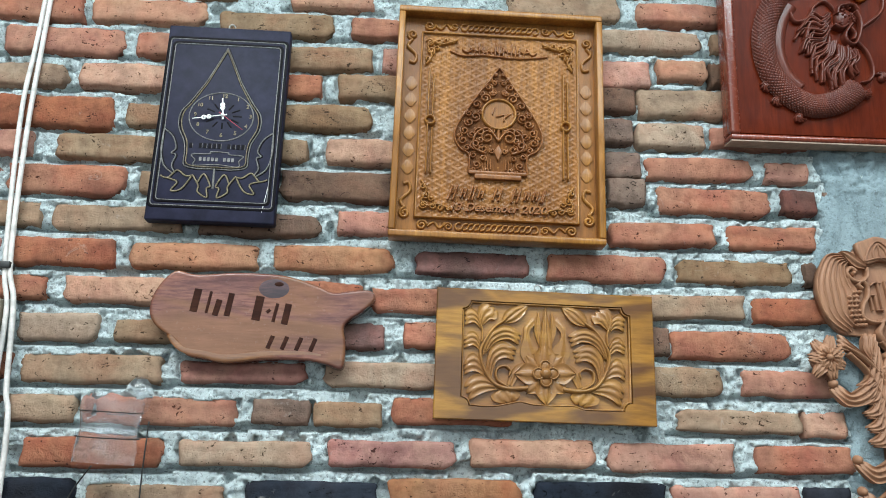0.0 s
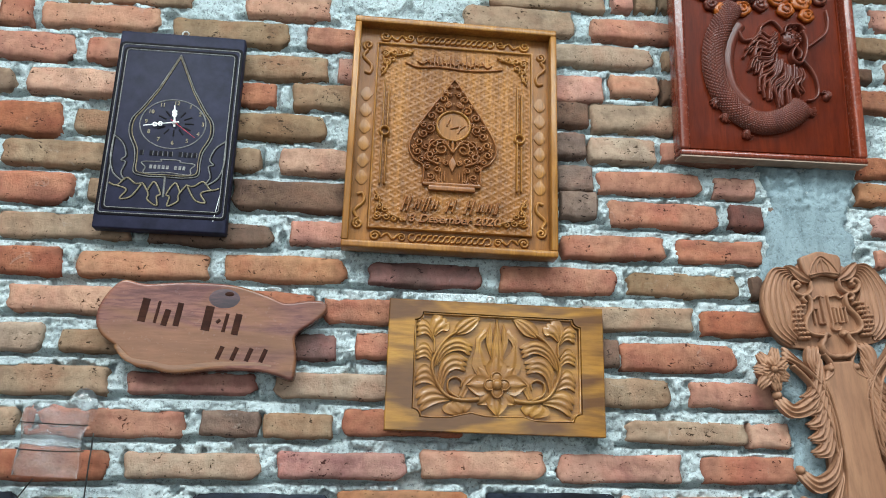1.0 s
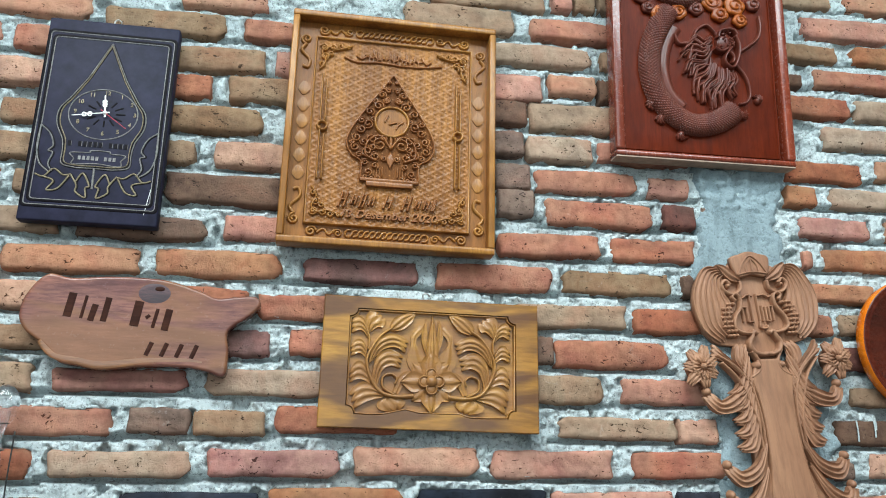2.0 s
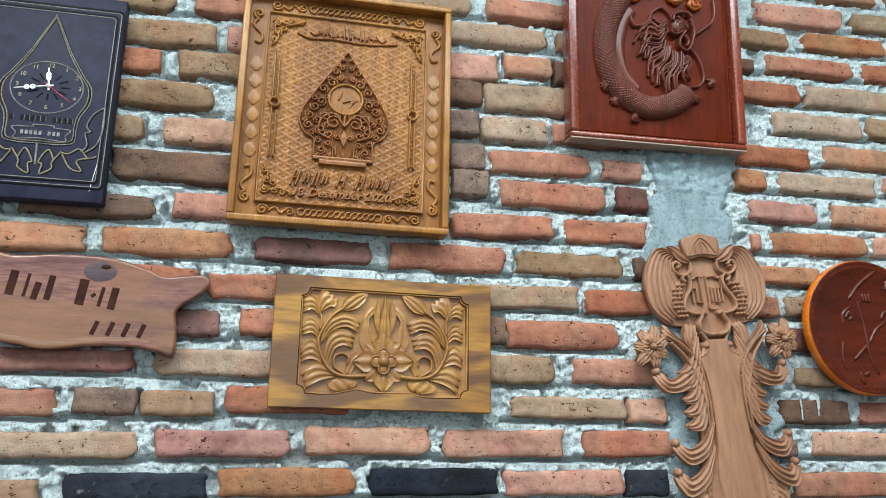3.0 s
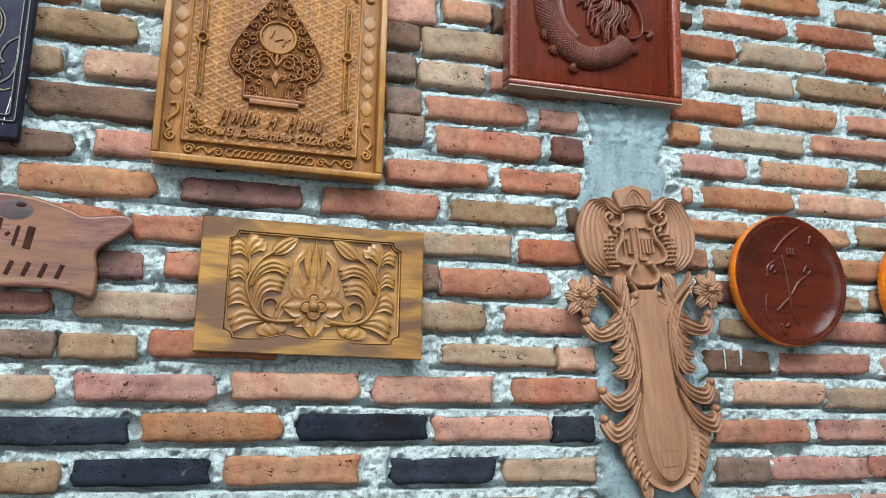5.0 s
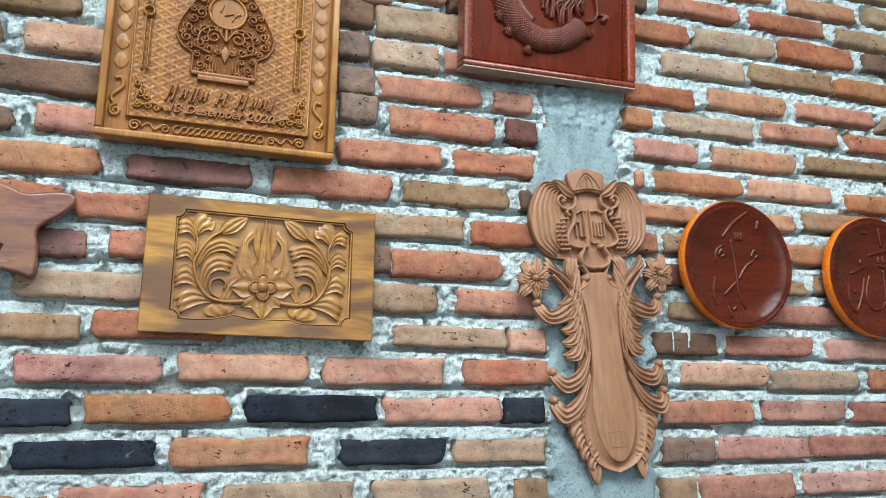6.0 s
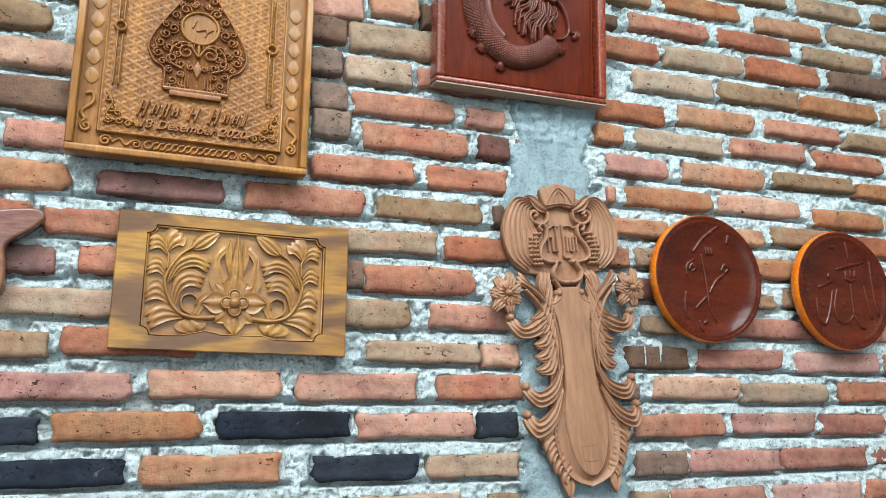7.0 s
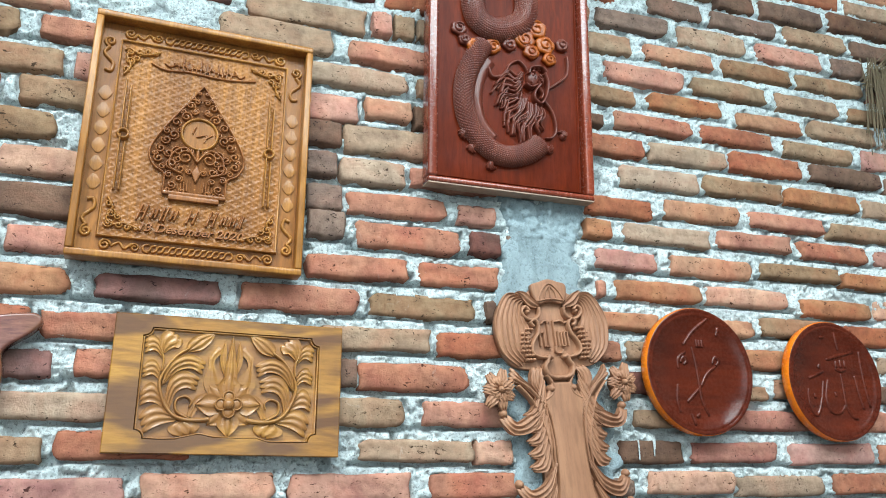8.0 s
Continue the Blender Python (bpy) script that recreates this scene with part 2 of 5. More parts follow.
def box(bm, x0, x1, y0, y1, z0, z1, bevel=0.0, seg=2):
    r = bmesh.ops.create_cube(bm, size=1)
    bmesh.ops.transform(bm, matrix=Matrix.Translation(((x0 + x1) / 2, (y0 + y1) / 2, (z0 + z1) / 2)) @ Matrix.Diagonal((x1 - x0, y1 - y0, z1 - z0, 1)), verts=r["verts"])
    if bevel:
        es = list({e for v in r["verts"] for e in v.link_edges})
        bmesh.ops.bevel(bm, geom=es, offset=bevel, segments=seg, affect="EDGES", profile=0.5)
    return bm


def rounded(pts, n=8, closed=False):
    """A smooth curve (Catmull-Rom) through points of the plane."""
    p = [Vector(q) for q in pts]
    k = len(p)
    out = []
    for i in range(k if closed else k - 1):
        a, b, c, d = (p[(i - 1) % k], p[i], p[(i + 1) % k], p[(i + 2) % k]) if closed else (p[max(i - 1, 0)], p[i], p[i + 1], p[min(i + 2, k - 1)])
        for j in range(n):
            t = j / n
            out.append(0.5 * ((2 * b) + (c - a) * t + (2 * a - 5 * b + 4 * c - d) * t * t + (3 * b - a - 3 * c + d) * t ** 3))
    if not closed:
        out.append(p[-1])
    return out


def stroke(bm, pts, r, h, y=0.0, closed=False, taper=(1.0, 1.0), mid=1.0, sides=5):
    """A raised half-round line along points of the plane (x, z); it stands h in front of y (towards -y)."""
    pts = [Vector((q[0], q[1])) for q in pts]
    if len(pts) == 2 and not closed:
        pts = [pts[0].lerp(pts[1], u) for u in (0, 0.02, 0.2, 0.5, 0.8, 0.98, 1)]
    n = len(pts)
    rings = []
    for i, q in enumerate(pts):
        a, b = pts[(i - 1) % n if closed else max(i - 1, 0)], pts[(i + 1) % n if closed else min(i + 1, n - 1)]
        d = (b - a)
        d = d.normalized() if d.length > 1e-9 else Vector((1, 0))
        s = Vector((-d.y, d.x))
        t = i / max(n - 1, 1)
        w = 1.0 if closed else taper[0] * (1 - t) + taper[1] * t + (mid - 1) * math.sin(math.pi * t)
        ring = []
        for k in range(sides + 1):
            c = math.cos(math.pi * k / sides)
            e = math.sin(math.pi * k / sides)
            o = q + s * (c * r * w)
            ring.append(bm.verts.new((o.x, y - e * h * min(1.0, 0.4 + 0.6 * w), o.y)))
        rings.append(ring)
    for i in range(n if closed else n - 1):
        a, b = rings[i], rings[(i + 1) % n]
        for k in range(sides):
            bm.faces.new((a[k], b[k], b[k + 1], a[k + 1]))
    if not closed:
        bm.faces.new(rings[0])
        bm.faces.new(rings[-1][::-1])
    return bm


def arc(cx, cz, r, a0, a1, n=16, rz=None):
    return [(cx + r * math.cos(radians(a0 + (a1 - a0) * i / n)), cz + (rz or r) * math.sin(radians(a0 + (a1 - a0) * i / n))) for i in range(n + 1)]


def spiral(cx, cz, r0, r1, a0, turns, n=26):
    """From radius r0 at angle a0 winding to r1; turns < 0 goes clockwise."""
    return [(cx + (r0 + (r1 - r0) * i / n) * math.cos(radians(a0 + 360 * turns * i / n)), cz + (r0 + (r1 - r0) * i / n) * math.sin(radians(a0 + 360 * turns * i / n))) for i in range(n + 1)]


def rounded_box(w, h, r):
    """Outline of a rectangle of half sizes w, h with rounded corners."""
    out = []
    for sx, sz, a0 in ((1, 1, 0), (-1, 1, 90), (-1, -1, 180), (1, -1, 270)):
        out += arc(sx * (w - r), sz * (h - r), r, a0, a0 + 90, 5)
    return out


def plate(bm, outline, front, back, bevel=0.002, seg=2):
    """A board of the given outline (x, z) between y = front and y = back (front < back), its front edge rounded."""
    vs = [bm.verts.new((q[0], front, q[1])) for q in outline]
    f = bm.faces.new(vs)
    f.normal_update()
    if f.normal.y > 0:
        f.normal_flip()
    ext = bmesh.ops.extrude_face_region(bm, geom=[f])
    top = f
    vv = [g for g in ext["geom"] if isinstance(g, bmesh.types.BMVert)]
    bmesh.ops.translate(bm, verts=vv, vec=(0, back - front, 0))
    bmesh.ops.recalc_face_normals(bm, faces=bm.faces)
    if bevel:
        es = [e for e in bm.edges if all(abs(v.co.y - front) < 1e-6 for v in e.verts) and e.verts[0] in vs and e.verts[1] in vs]
        bmesh.ops.bevel(bm, geom=es, offset=bevel, segments=seg, affect="EDGES", profile=0.6)
    return bm


def dome(bm, cx, cz, r, h, y=0.0, n=12, rz=None, rings=4):
    """A low boss on the plane y."""
    prev = None
    for i in range(rings + 1):
        a = math.pi / 2 * i / rings
        rr, yy = math.cos(a), y - h * math.sin(a)
        if i == rings:
            c = bm.verts.new((cx, yy, cz))
            for k in range(n):
                bm.faces.new((prev[k], prev[(k + 1) % n], c))
        else:
            cur = [bm.verts.new((cx + r * rr * math.cos(2 * math.pi * k / n), yy, cz + (rz or r) * rr * math.sin(2 * math.pi * k / n))) for k in range(n)]
            if prev:
                for k in range(n):
                    bm.faces.new((prev[k], prev[(k + 1) % n], cur[(k + 1) % n], cur[k]))
            prev = cur
    return bm


def frond(bm, outer, inner, h, y=0.0, flutes=3, lobe=0.15, n=20, hollow=0.38):
    """A carved leaf between two edge curves that start together: gouged flutes with sharp ridges, lobed tip, upright sides."""
    so, si = rounded(outer, 8), rounded(inner, 8)

    def at(sp, t):
        u = min(max(t, 0.0), 1.0) * (len(sp) - 1)
        i = min(int(u), len(sp) - 2)
        return sp[i].lerp(sp[i + 1], u - i)
    m = 4 * flutes if flutes > 1 else 6
    rows = []
    for i in range(n + 1):
        t = i / n
        row = []
        for k in range(m + 1):
            v = k / m
            wave = abs(math.sin(math.pi * flutes * v))
            te = t * (1 - lobe * (1 - wave ** 0.6))
            q = at(si, te).lerp(at(so, te), v)
            rise = (0.45 + 0.55 * math.sin(math.pi * min(1.0, 0.12 + 0.62 * t))) * (1 - 0.35 * max(0.0, (t - 0.8) / 0.2) ** 2)
            e = h * rise * (1 - hollow * wave) * (1 - 0.18 * (2 * v - 1) ** 4)
            row.append((q.x, y - e, q.y))
        rows.append(row)
    top = [[bm.verts.new(p) for p in row] for row in rows]
    for a, b in zip(top, top[1:]):
        for k in range(m):
            bm.faces.new((a[k], b[k], b[k + 1], a[k + 1]))
    loop = [r[0] for r in rows] + rows[-1][1:] + [r[-1] for r in reversed(rows[:-1])]
    hi = [bm.verts.new(p) for p in loop]
    lo = [bm.verts.new((p[0], y + 0.0005, p[2])) for p in loop]
    for k in range(len(loop) - 1):
        bm.faces.new((hi[k], hi[k + 1], lo[k + 1], lo[k]))
    return bm


def words(name, text, size, depth, mat, parent, x, y, z, slant=0.0, width=None, label=""):
    cu = bpy.data.curves.new(name, "FONT")
    cu.body, cu.size, cu.extrude, cu.align_x, cu.align_y, cu.shear = text, size, depth, "CENTER", "CENTER", slant
    cu.bevel_depth = depth * 0.2
    tmp = new("tmp", cu)
    me = bpy.data.meshes.new_from_object(tmp.evaluated_get(bpy.context.evaluated_depsgraph_get()))
    bpy.data.objects.remove(tmp)
    me.name = name
    me.materials.clear()
    me.materials.append(mat)
    me.transform(Matrix.Rotation(radians(90), 4, "X"))
    if width:
        xs = [v.co.x for v in me.vertices]
        k = width / (max(xs) - min(xs))
        me.transform(Matrix.Diagonal((k, 1, 1, 1)))
    ob = new(name, me)
    ob.parent = parent
    ob.location = (x, y, z)
    if label:
        tagged(ob, label)
    return ob


def value_noise(x, z, cell, seed):
    """Smooth noise in -1..1 on numpy arrays."""
    rng = np.random.RandomState(seed)
    g = rng.uniform(-1, 1, (512, 512))
    u, v = x / cell + 100, z / cell + 100
    i, j = np.floor(u).astype(int), np.floor(v).astype(int)
    fu, fv = u - i, v - j
    fu, fv = fu * fu * (3 - 2 * fu), fv * fv * (3 - 2 * fv)
    a, b, c, d = g[i % 512, j % 512], g[(i + 1) % 512, j % 512], g[i % 512, (j + 1) % 512], g[(i + 1) % 512, (j + 1) % 512]
    return (a * (1 - fu) + b * fu) * (1 - fv) + (c * (1 - fu) + d * fu) * fv


def sheet(name, xs, zs, ys, mat, keep=None):
    """A relief sheet in the plane x, z with depths ys[z, x]."""
    nx, nz = len(xs), len(zs)
    X, Z = np.meshgrid(xs, zs)
    co = np.stack([X, ys, Z], -1).reshape(-1, 3)
    i = np.arange(nx * nz).reshape(nz, nx)
    q = np.stack([i[:-1, :-1], i[:-1, 1:], i[1:, 1:], i[1:, :-1]], -1)
    q = q.reshape(-1, 4) if keep is None else q[keep[:-1, :-1] & keep[:-1, 1:] & keep[1:, 1:] & keep[1:, :-1]]
    me = bpy.data.meshes.new(name)
    me.vertices.add(len(co))
    me.vertices.foreach_set("co", co.ravel())
    me.loops.add(q.size)
    me.loops.foreach_set("vertex_index", q.ravel().astype(np.int32))
    me.polygons.add(len(q))
    me.polygons.foreach_set("loop_start", np.arange(0, q.size, 4, dtype=np.int32))
    me.update(calc_edges=True)
    me.polygons.foreach_set("use_smooth", np.ones(len(q), dtype=bool))
    me.materials.append(mat)
    return me

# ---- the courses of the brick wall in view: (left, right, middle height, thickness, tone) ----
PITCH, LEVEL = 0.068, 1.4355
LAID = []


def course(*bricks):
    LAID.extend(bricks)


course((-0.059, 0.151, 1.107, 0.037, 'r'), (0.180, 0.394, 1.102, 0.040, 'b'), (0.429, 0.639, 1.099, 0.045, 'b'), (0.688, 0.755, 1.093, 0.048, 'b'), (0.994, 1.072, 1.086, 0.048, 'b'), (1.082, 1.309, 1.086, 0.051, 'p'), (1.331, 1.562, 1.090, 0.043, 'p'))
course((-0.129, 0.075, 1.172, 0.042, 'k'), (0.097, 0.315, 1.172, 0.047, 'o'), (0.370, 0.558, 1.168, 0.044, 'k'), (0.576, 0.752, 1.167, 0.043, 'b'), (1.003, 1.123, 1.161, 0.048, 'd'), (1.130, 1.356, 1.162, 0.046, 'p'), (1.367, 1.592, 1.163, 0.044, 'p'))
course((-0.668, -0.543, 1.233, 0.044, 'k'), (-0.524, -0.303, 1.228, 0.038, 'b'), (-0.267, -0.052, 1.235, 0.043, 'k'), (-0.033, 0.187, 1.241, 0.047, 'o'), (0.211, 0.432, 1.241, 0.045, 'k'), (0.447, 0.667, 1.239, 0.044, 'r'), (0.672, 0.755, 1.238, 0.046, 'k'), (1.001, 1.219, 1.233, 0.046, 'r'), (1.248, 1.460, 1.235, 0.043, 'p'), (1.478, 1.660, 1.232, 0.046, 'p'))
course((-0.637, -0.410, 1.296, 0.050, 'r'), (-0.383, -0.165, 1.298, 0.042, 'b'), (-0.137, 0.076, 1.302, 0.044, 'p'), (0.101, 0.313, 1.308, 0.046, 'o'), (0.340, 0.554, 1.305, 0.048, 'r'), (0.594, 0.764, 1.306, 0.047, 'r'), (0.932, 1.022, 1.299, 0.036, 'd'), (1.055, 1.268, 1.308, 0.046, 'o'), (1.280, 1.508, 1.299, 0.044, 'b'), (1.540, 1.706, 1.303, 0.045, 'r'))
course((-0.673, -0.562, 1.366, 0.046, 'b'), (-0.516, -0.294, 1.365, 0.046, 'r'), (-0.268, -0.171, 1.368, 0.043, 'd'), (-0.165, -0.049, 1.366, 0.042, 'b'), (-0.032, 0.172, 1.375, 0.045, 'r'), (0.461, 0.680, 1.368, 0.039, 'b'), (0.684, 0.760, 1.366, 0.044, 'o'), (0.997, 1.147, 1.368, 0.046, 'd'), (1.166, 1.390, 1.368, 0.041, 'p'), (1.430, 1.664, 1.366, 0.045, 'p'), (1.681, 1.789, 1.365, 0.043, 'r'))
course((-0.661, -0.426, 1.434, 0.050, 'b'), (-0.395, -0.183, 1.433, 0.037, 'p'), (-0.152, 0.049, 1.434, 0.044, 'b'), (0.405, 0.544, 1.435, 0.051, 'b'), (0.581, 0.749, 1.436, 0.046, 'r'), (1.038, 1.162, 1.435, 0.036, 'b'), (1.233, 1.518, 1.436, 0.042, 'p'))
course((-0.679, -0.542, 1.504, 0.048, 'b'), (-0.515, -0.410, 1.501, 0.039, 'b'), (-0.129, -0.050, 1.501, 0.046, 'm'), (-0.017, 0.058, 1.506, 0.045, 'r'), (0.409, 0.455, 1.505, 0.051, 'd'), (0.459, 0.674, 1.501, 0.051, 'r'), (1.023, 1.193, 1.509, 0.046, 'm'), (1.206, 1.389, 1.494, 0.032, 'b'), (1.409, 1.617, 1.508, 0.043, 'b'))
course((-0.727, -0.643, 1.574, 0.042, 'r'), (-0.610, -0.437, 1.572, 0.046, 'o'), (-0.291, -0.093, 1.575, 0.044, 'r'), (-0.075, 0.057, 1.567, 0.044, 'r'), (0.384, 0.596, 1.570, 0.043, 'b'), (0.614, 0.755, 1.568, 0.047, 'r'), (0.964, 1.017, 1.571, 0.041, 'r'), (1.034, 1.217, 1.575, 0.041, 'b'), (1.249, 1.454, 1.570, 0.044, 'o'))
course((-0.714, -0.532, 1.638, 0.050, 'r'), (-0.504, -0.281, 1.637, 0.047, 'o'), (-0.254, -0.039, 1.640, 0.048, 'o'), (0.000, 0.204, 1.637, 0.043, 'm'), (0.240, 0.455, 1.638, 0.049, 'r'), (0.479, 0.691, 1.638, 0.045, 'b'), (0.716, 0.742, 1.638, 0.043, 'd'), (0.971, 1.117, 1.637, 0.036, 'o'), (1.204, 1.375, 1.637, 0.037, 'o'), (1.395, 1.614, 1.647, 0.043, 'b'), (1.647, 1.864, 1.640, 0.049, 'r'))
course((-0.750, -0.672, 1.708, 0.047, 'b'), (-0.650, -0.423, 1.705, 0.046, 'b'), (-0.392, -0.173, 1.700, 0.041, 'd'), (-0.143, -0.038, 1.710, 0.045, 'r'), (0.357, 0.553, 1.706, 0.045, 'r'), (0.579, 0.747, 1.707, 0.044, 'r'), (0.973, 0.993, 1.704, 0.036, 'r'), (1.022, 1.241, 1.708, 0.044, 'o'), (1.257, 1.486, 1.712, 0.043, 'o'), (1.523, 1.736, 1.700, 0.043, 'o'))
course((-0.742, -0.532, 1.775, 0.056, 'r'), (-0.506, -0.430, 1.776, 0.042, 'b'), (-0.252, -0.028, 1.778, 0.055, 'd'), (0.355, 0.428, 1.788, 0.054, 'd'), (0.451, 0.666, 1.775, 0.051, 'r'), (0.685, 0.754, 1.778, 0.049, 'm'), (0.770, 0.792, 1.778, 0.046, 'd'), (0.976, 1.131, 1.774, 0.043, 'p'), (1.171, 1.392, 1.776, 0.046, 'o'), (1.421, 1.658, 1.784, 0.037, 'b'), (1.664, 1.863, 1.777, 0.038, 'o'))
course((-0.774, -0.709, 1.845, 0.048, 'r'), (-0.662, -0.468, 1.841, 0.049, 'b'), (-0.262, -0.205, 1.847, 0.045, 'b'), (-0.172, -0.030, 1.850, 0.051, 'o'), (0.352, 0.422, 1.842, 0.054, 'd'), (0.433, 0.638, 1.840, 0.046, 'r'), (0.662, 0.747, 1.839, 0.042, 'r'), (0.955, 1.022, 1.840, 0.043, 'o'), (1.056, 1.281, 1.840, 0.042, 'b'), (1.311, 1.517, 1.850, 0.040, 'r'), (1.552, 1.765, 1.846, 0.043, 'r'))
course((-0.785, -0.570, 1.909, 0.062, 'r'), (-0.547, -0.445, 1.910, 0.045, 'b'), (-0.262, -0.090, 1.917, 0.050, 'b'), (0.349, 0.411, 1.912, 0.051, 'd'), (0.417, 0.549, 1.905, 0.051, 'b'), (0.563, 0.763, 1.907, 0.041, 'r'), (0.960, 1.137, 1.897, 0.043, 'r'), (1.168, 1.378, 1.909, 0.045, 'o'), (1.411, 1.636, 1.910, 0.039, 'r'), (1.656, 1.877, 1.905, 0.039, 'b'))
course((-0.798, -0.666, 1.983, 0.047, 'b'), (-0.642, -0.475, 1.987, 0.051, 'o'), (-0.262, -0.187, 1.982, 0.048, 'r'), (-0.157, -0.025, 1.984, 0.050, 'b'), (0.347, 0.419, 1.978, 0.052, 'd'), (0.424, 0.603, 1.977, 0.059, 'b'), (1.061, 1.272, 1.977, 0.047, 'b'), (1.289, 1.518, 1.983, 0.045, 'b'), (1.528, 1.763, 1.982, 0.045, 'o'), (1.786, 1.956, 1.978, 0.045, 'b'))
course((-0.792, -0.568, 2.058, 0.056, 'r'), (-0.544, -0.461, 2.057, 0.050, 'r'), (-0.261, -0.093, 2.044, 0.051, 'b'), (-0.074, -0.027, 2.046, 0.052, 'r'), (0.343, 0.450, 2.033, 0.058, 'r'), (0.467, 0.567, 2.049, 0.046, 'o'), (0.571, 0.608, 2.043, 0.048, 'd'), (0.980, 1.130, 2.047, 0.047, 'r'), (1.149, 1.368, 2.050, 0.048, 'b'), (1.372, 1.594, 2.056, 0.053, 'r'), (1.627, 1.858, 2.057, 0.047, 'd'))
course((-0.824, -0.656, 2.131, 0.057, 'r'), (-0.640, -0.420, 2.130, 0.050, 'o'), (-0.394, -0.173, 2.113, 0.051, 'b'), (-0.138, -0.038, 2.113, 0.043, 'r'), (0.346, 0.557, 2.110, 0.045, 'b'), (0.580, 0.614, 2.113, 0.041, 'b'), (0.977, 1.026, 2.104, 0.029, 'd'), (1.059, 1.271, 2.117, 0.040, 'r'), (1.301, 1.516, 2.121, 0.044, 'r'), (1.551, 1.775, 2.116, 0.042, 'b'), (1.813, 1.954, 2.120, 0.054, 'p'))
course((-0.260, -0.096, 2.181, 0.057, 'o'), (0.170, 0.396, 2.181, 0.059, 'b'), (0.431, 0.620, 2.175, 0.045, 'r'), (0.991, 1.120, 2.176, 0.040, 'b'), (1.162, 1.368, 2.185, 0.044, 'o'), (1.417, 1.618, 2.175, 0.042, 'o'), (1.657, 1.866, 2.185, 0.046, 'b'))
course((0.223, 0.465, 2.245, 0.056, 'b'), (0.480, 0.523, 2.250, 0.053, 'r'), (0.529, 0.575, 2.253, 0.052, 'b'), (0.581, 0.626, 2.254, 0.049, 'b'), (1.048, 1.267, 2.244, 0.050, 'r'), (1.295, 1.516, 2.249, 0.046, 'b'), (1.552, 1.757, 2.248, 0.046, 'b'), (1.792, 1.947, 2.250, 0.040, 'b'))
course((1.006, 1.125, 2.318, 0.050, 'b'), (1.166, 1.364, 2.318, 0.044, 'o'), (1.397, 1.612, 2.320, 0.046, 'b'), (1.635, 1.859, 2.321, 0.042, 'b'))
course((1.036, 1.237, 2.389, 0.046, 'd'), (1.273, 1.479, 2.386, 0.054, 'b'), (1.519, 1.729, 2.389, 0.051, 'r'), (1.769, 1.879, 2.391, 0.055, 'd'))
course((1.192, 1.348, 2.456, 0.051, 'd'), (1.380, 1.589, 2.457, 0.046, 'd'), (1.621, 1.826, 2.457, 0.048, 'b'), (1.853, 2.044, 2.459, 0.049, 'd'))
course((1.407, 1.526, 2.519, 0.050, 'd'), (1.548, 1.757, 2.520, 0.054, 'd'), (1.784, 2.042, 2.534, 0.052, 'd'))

# ---- structure ----


def slab(name, x0, x1, y0, y1, z0, z1, mat, label=""):
    return tagged(link(name, box(bmesh.new(), x0, x1, y0, y1, z0, z1), mat, False), label, kind="structure")


slab("floor", -3.2, 4.2, -4.4, 0.25, -0.12, 0.0, FLOORMAT, "grey cement floor")
# unseen ceiling, its opening invented to let the top lamp through
bm = bmesh.new()
for x0, x1, y0, y1 in ((-3.2, 4.2, -1.1, 0.25), (-3.2, 4.2, -4.4, -2.4), (-3.2, -2.1, -2.4, -1.1), (2.5, 4.2, -2.4, -1.1)):
    box(bm, x0, x1, y0, y1, 3.3, 3.42)
tagged(link("ceiling", bm, CEILMAT, False), "unseen pale board ceiling with an opening added for the top lamp", kind="structure")
# unseen side walls, kept dark to hold bounced light down
slab("wall_west", -3.2, -3.0, -4.4, 0.03, 0.0, 3.3, WALLMAT)
slab("wall_east", 4.0, 4.2, -4.4, 0.03, 0.0, 3.3, WALLMAT)
# the open front behind the camera: piers, beam and low wall round one wide opening
slab("wall_front_pier", -3.0, -2.9, -4.4, -4.2, 0.0, 3.3, WALLMAT)
slab("wall_front_return", 1.6, 4.0, -4.4, -4.2, 0.0, 3.3, WALLMAT)
slab("wall_front_beam", -2.9, 1.6, -4.4, -4.2, 3.15, 3.3, WALLMAT)
tagged(link("ground", box(bmesh.new(), -400, 400, -800, -4.4, -0.2, -0.12), GROUNDMAT, False), "bare earth yard outside", kind="structure")
wall = slab("wall_north", -3.2, 4.2, 0.030, 0.25, 0.0, 3.3, MORTAR, "old brick wall with thick pale grey mortar joints")

# rough mortar between the bricks
xs, zs = np.arange(-0.92, 2.12, 0.003), np.arange(1.0, 2.72, 0.003)
X, Z = np.meshgrid(xs, zs)
lump = value_noise(X, Z, 0.032, 1) * 0.28 + value_noise(X, Z, 0.015, 2) * 0.35 + value_noise(X, Z, 0.0085, 3) * 0.5 + value_noise(X, Z, 0.005, 4) * 0.45
patch = value_noise(X, Z, 0.10, 5)
smear = value_noise(X, Z, 0.05, 6) + 0.5 * value_noise(X, Z, 0.02, 7)
Y = 0.0080 - 0.0085 * lump - 0.004 * patch
Y = np.where(Y < 0.0015, 0.0015 + 0.35 * (Y - 0.0015), Y)
Y = np.where(smear > 0.55, Y * 0.35 + 0.0005, Y)
Y = np.where(smear < -0.75, Y + 0.022, Y)
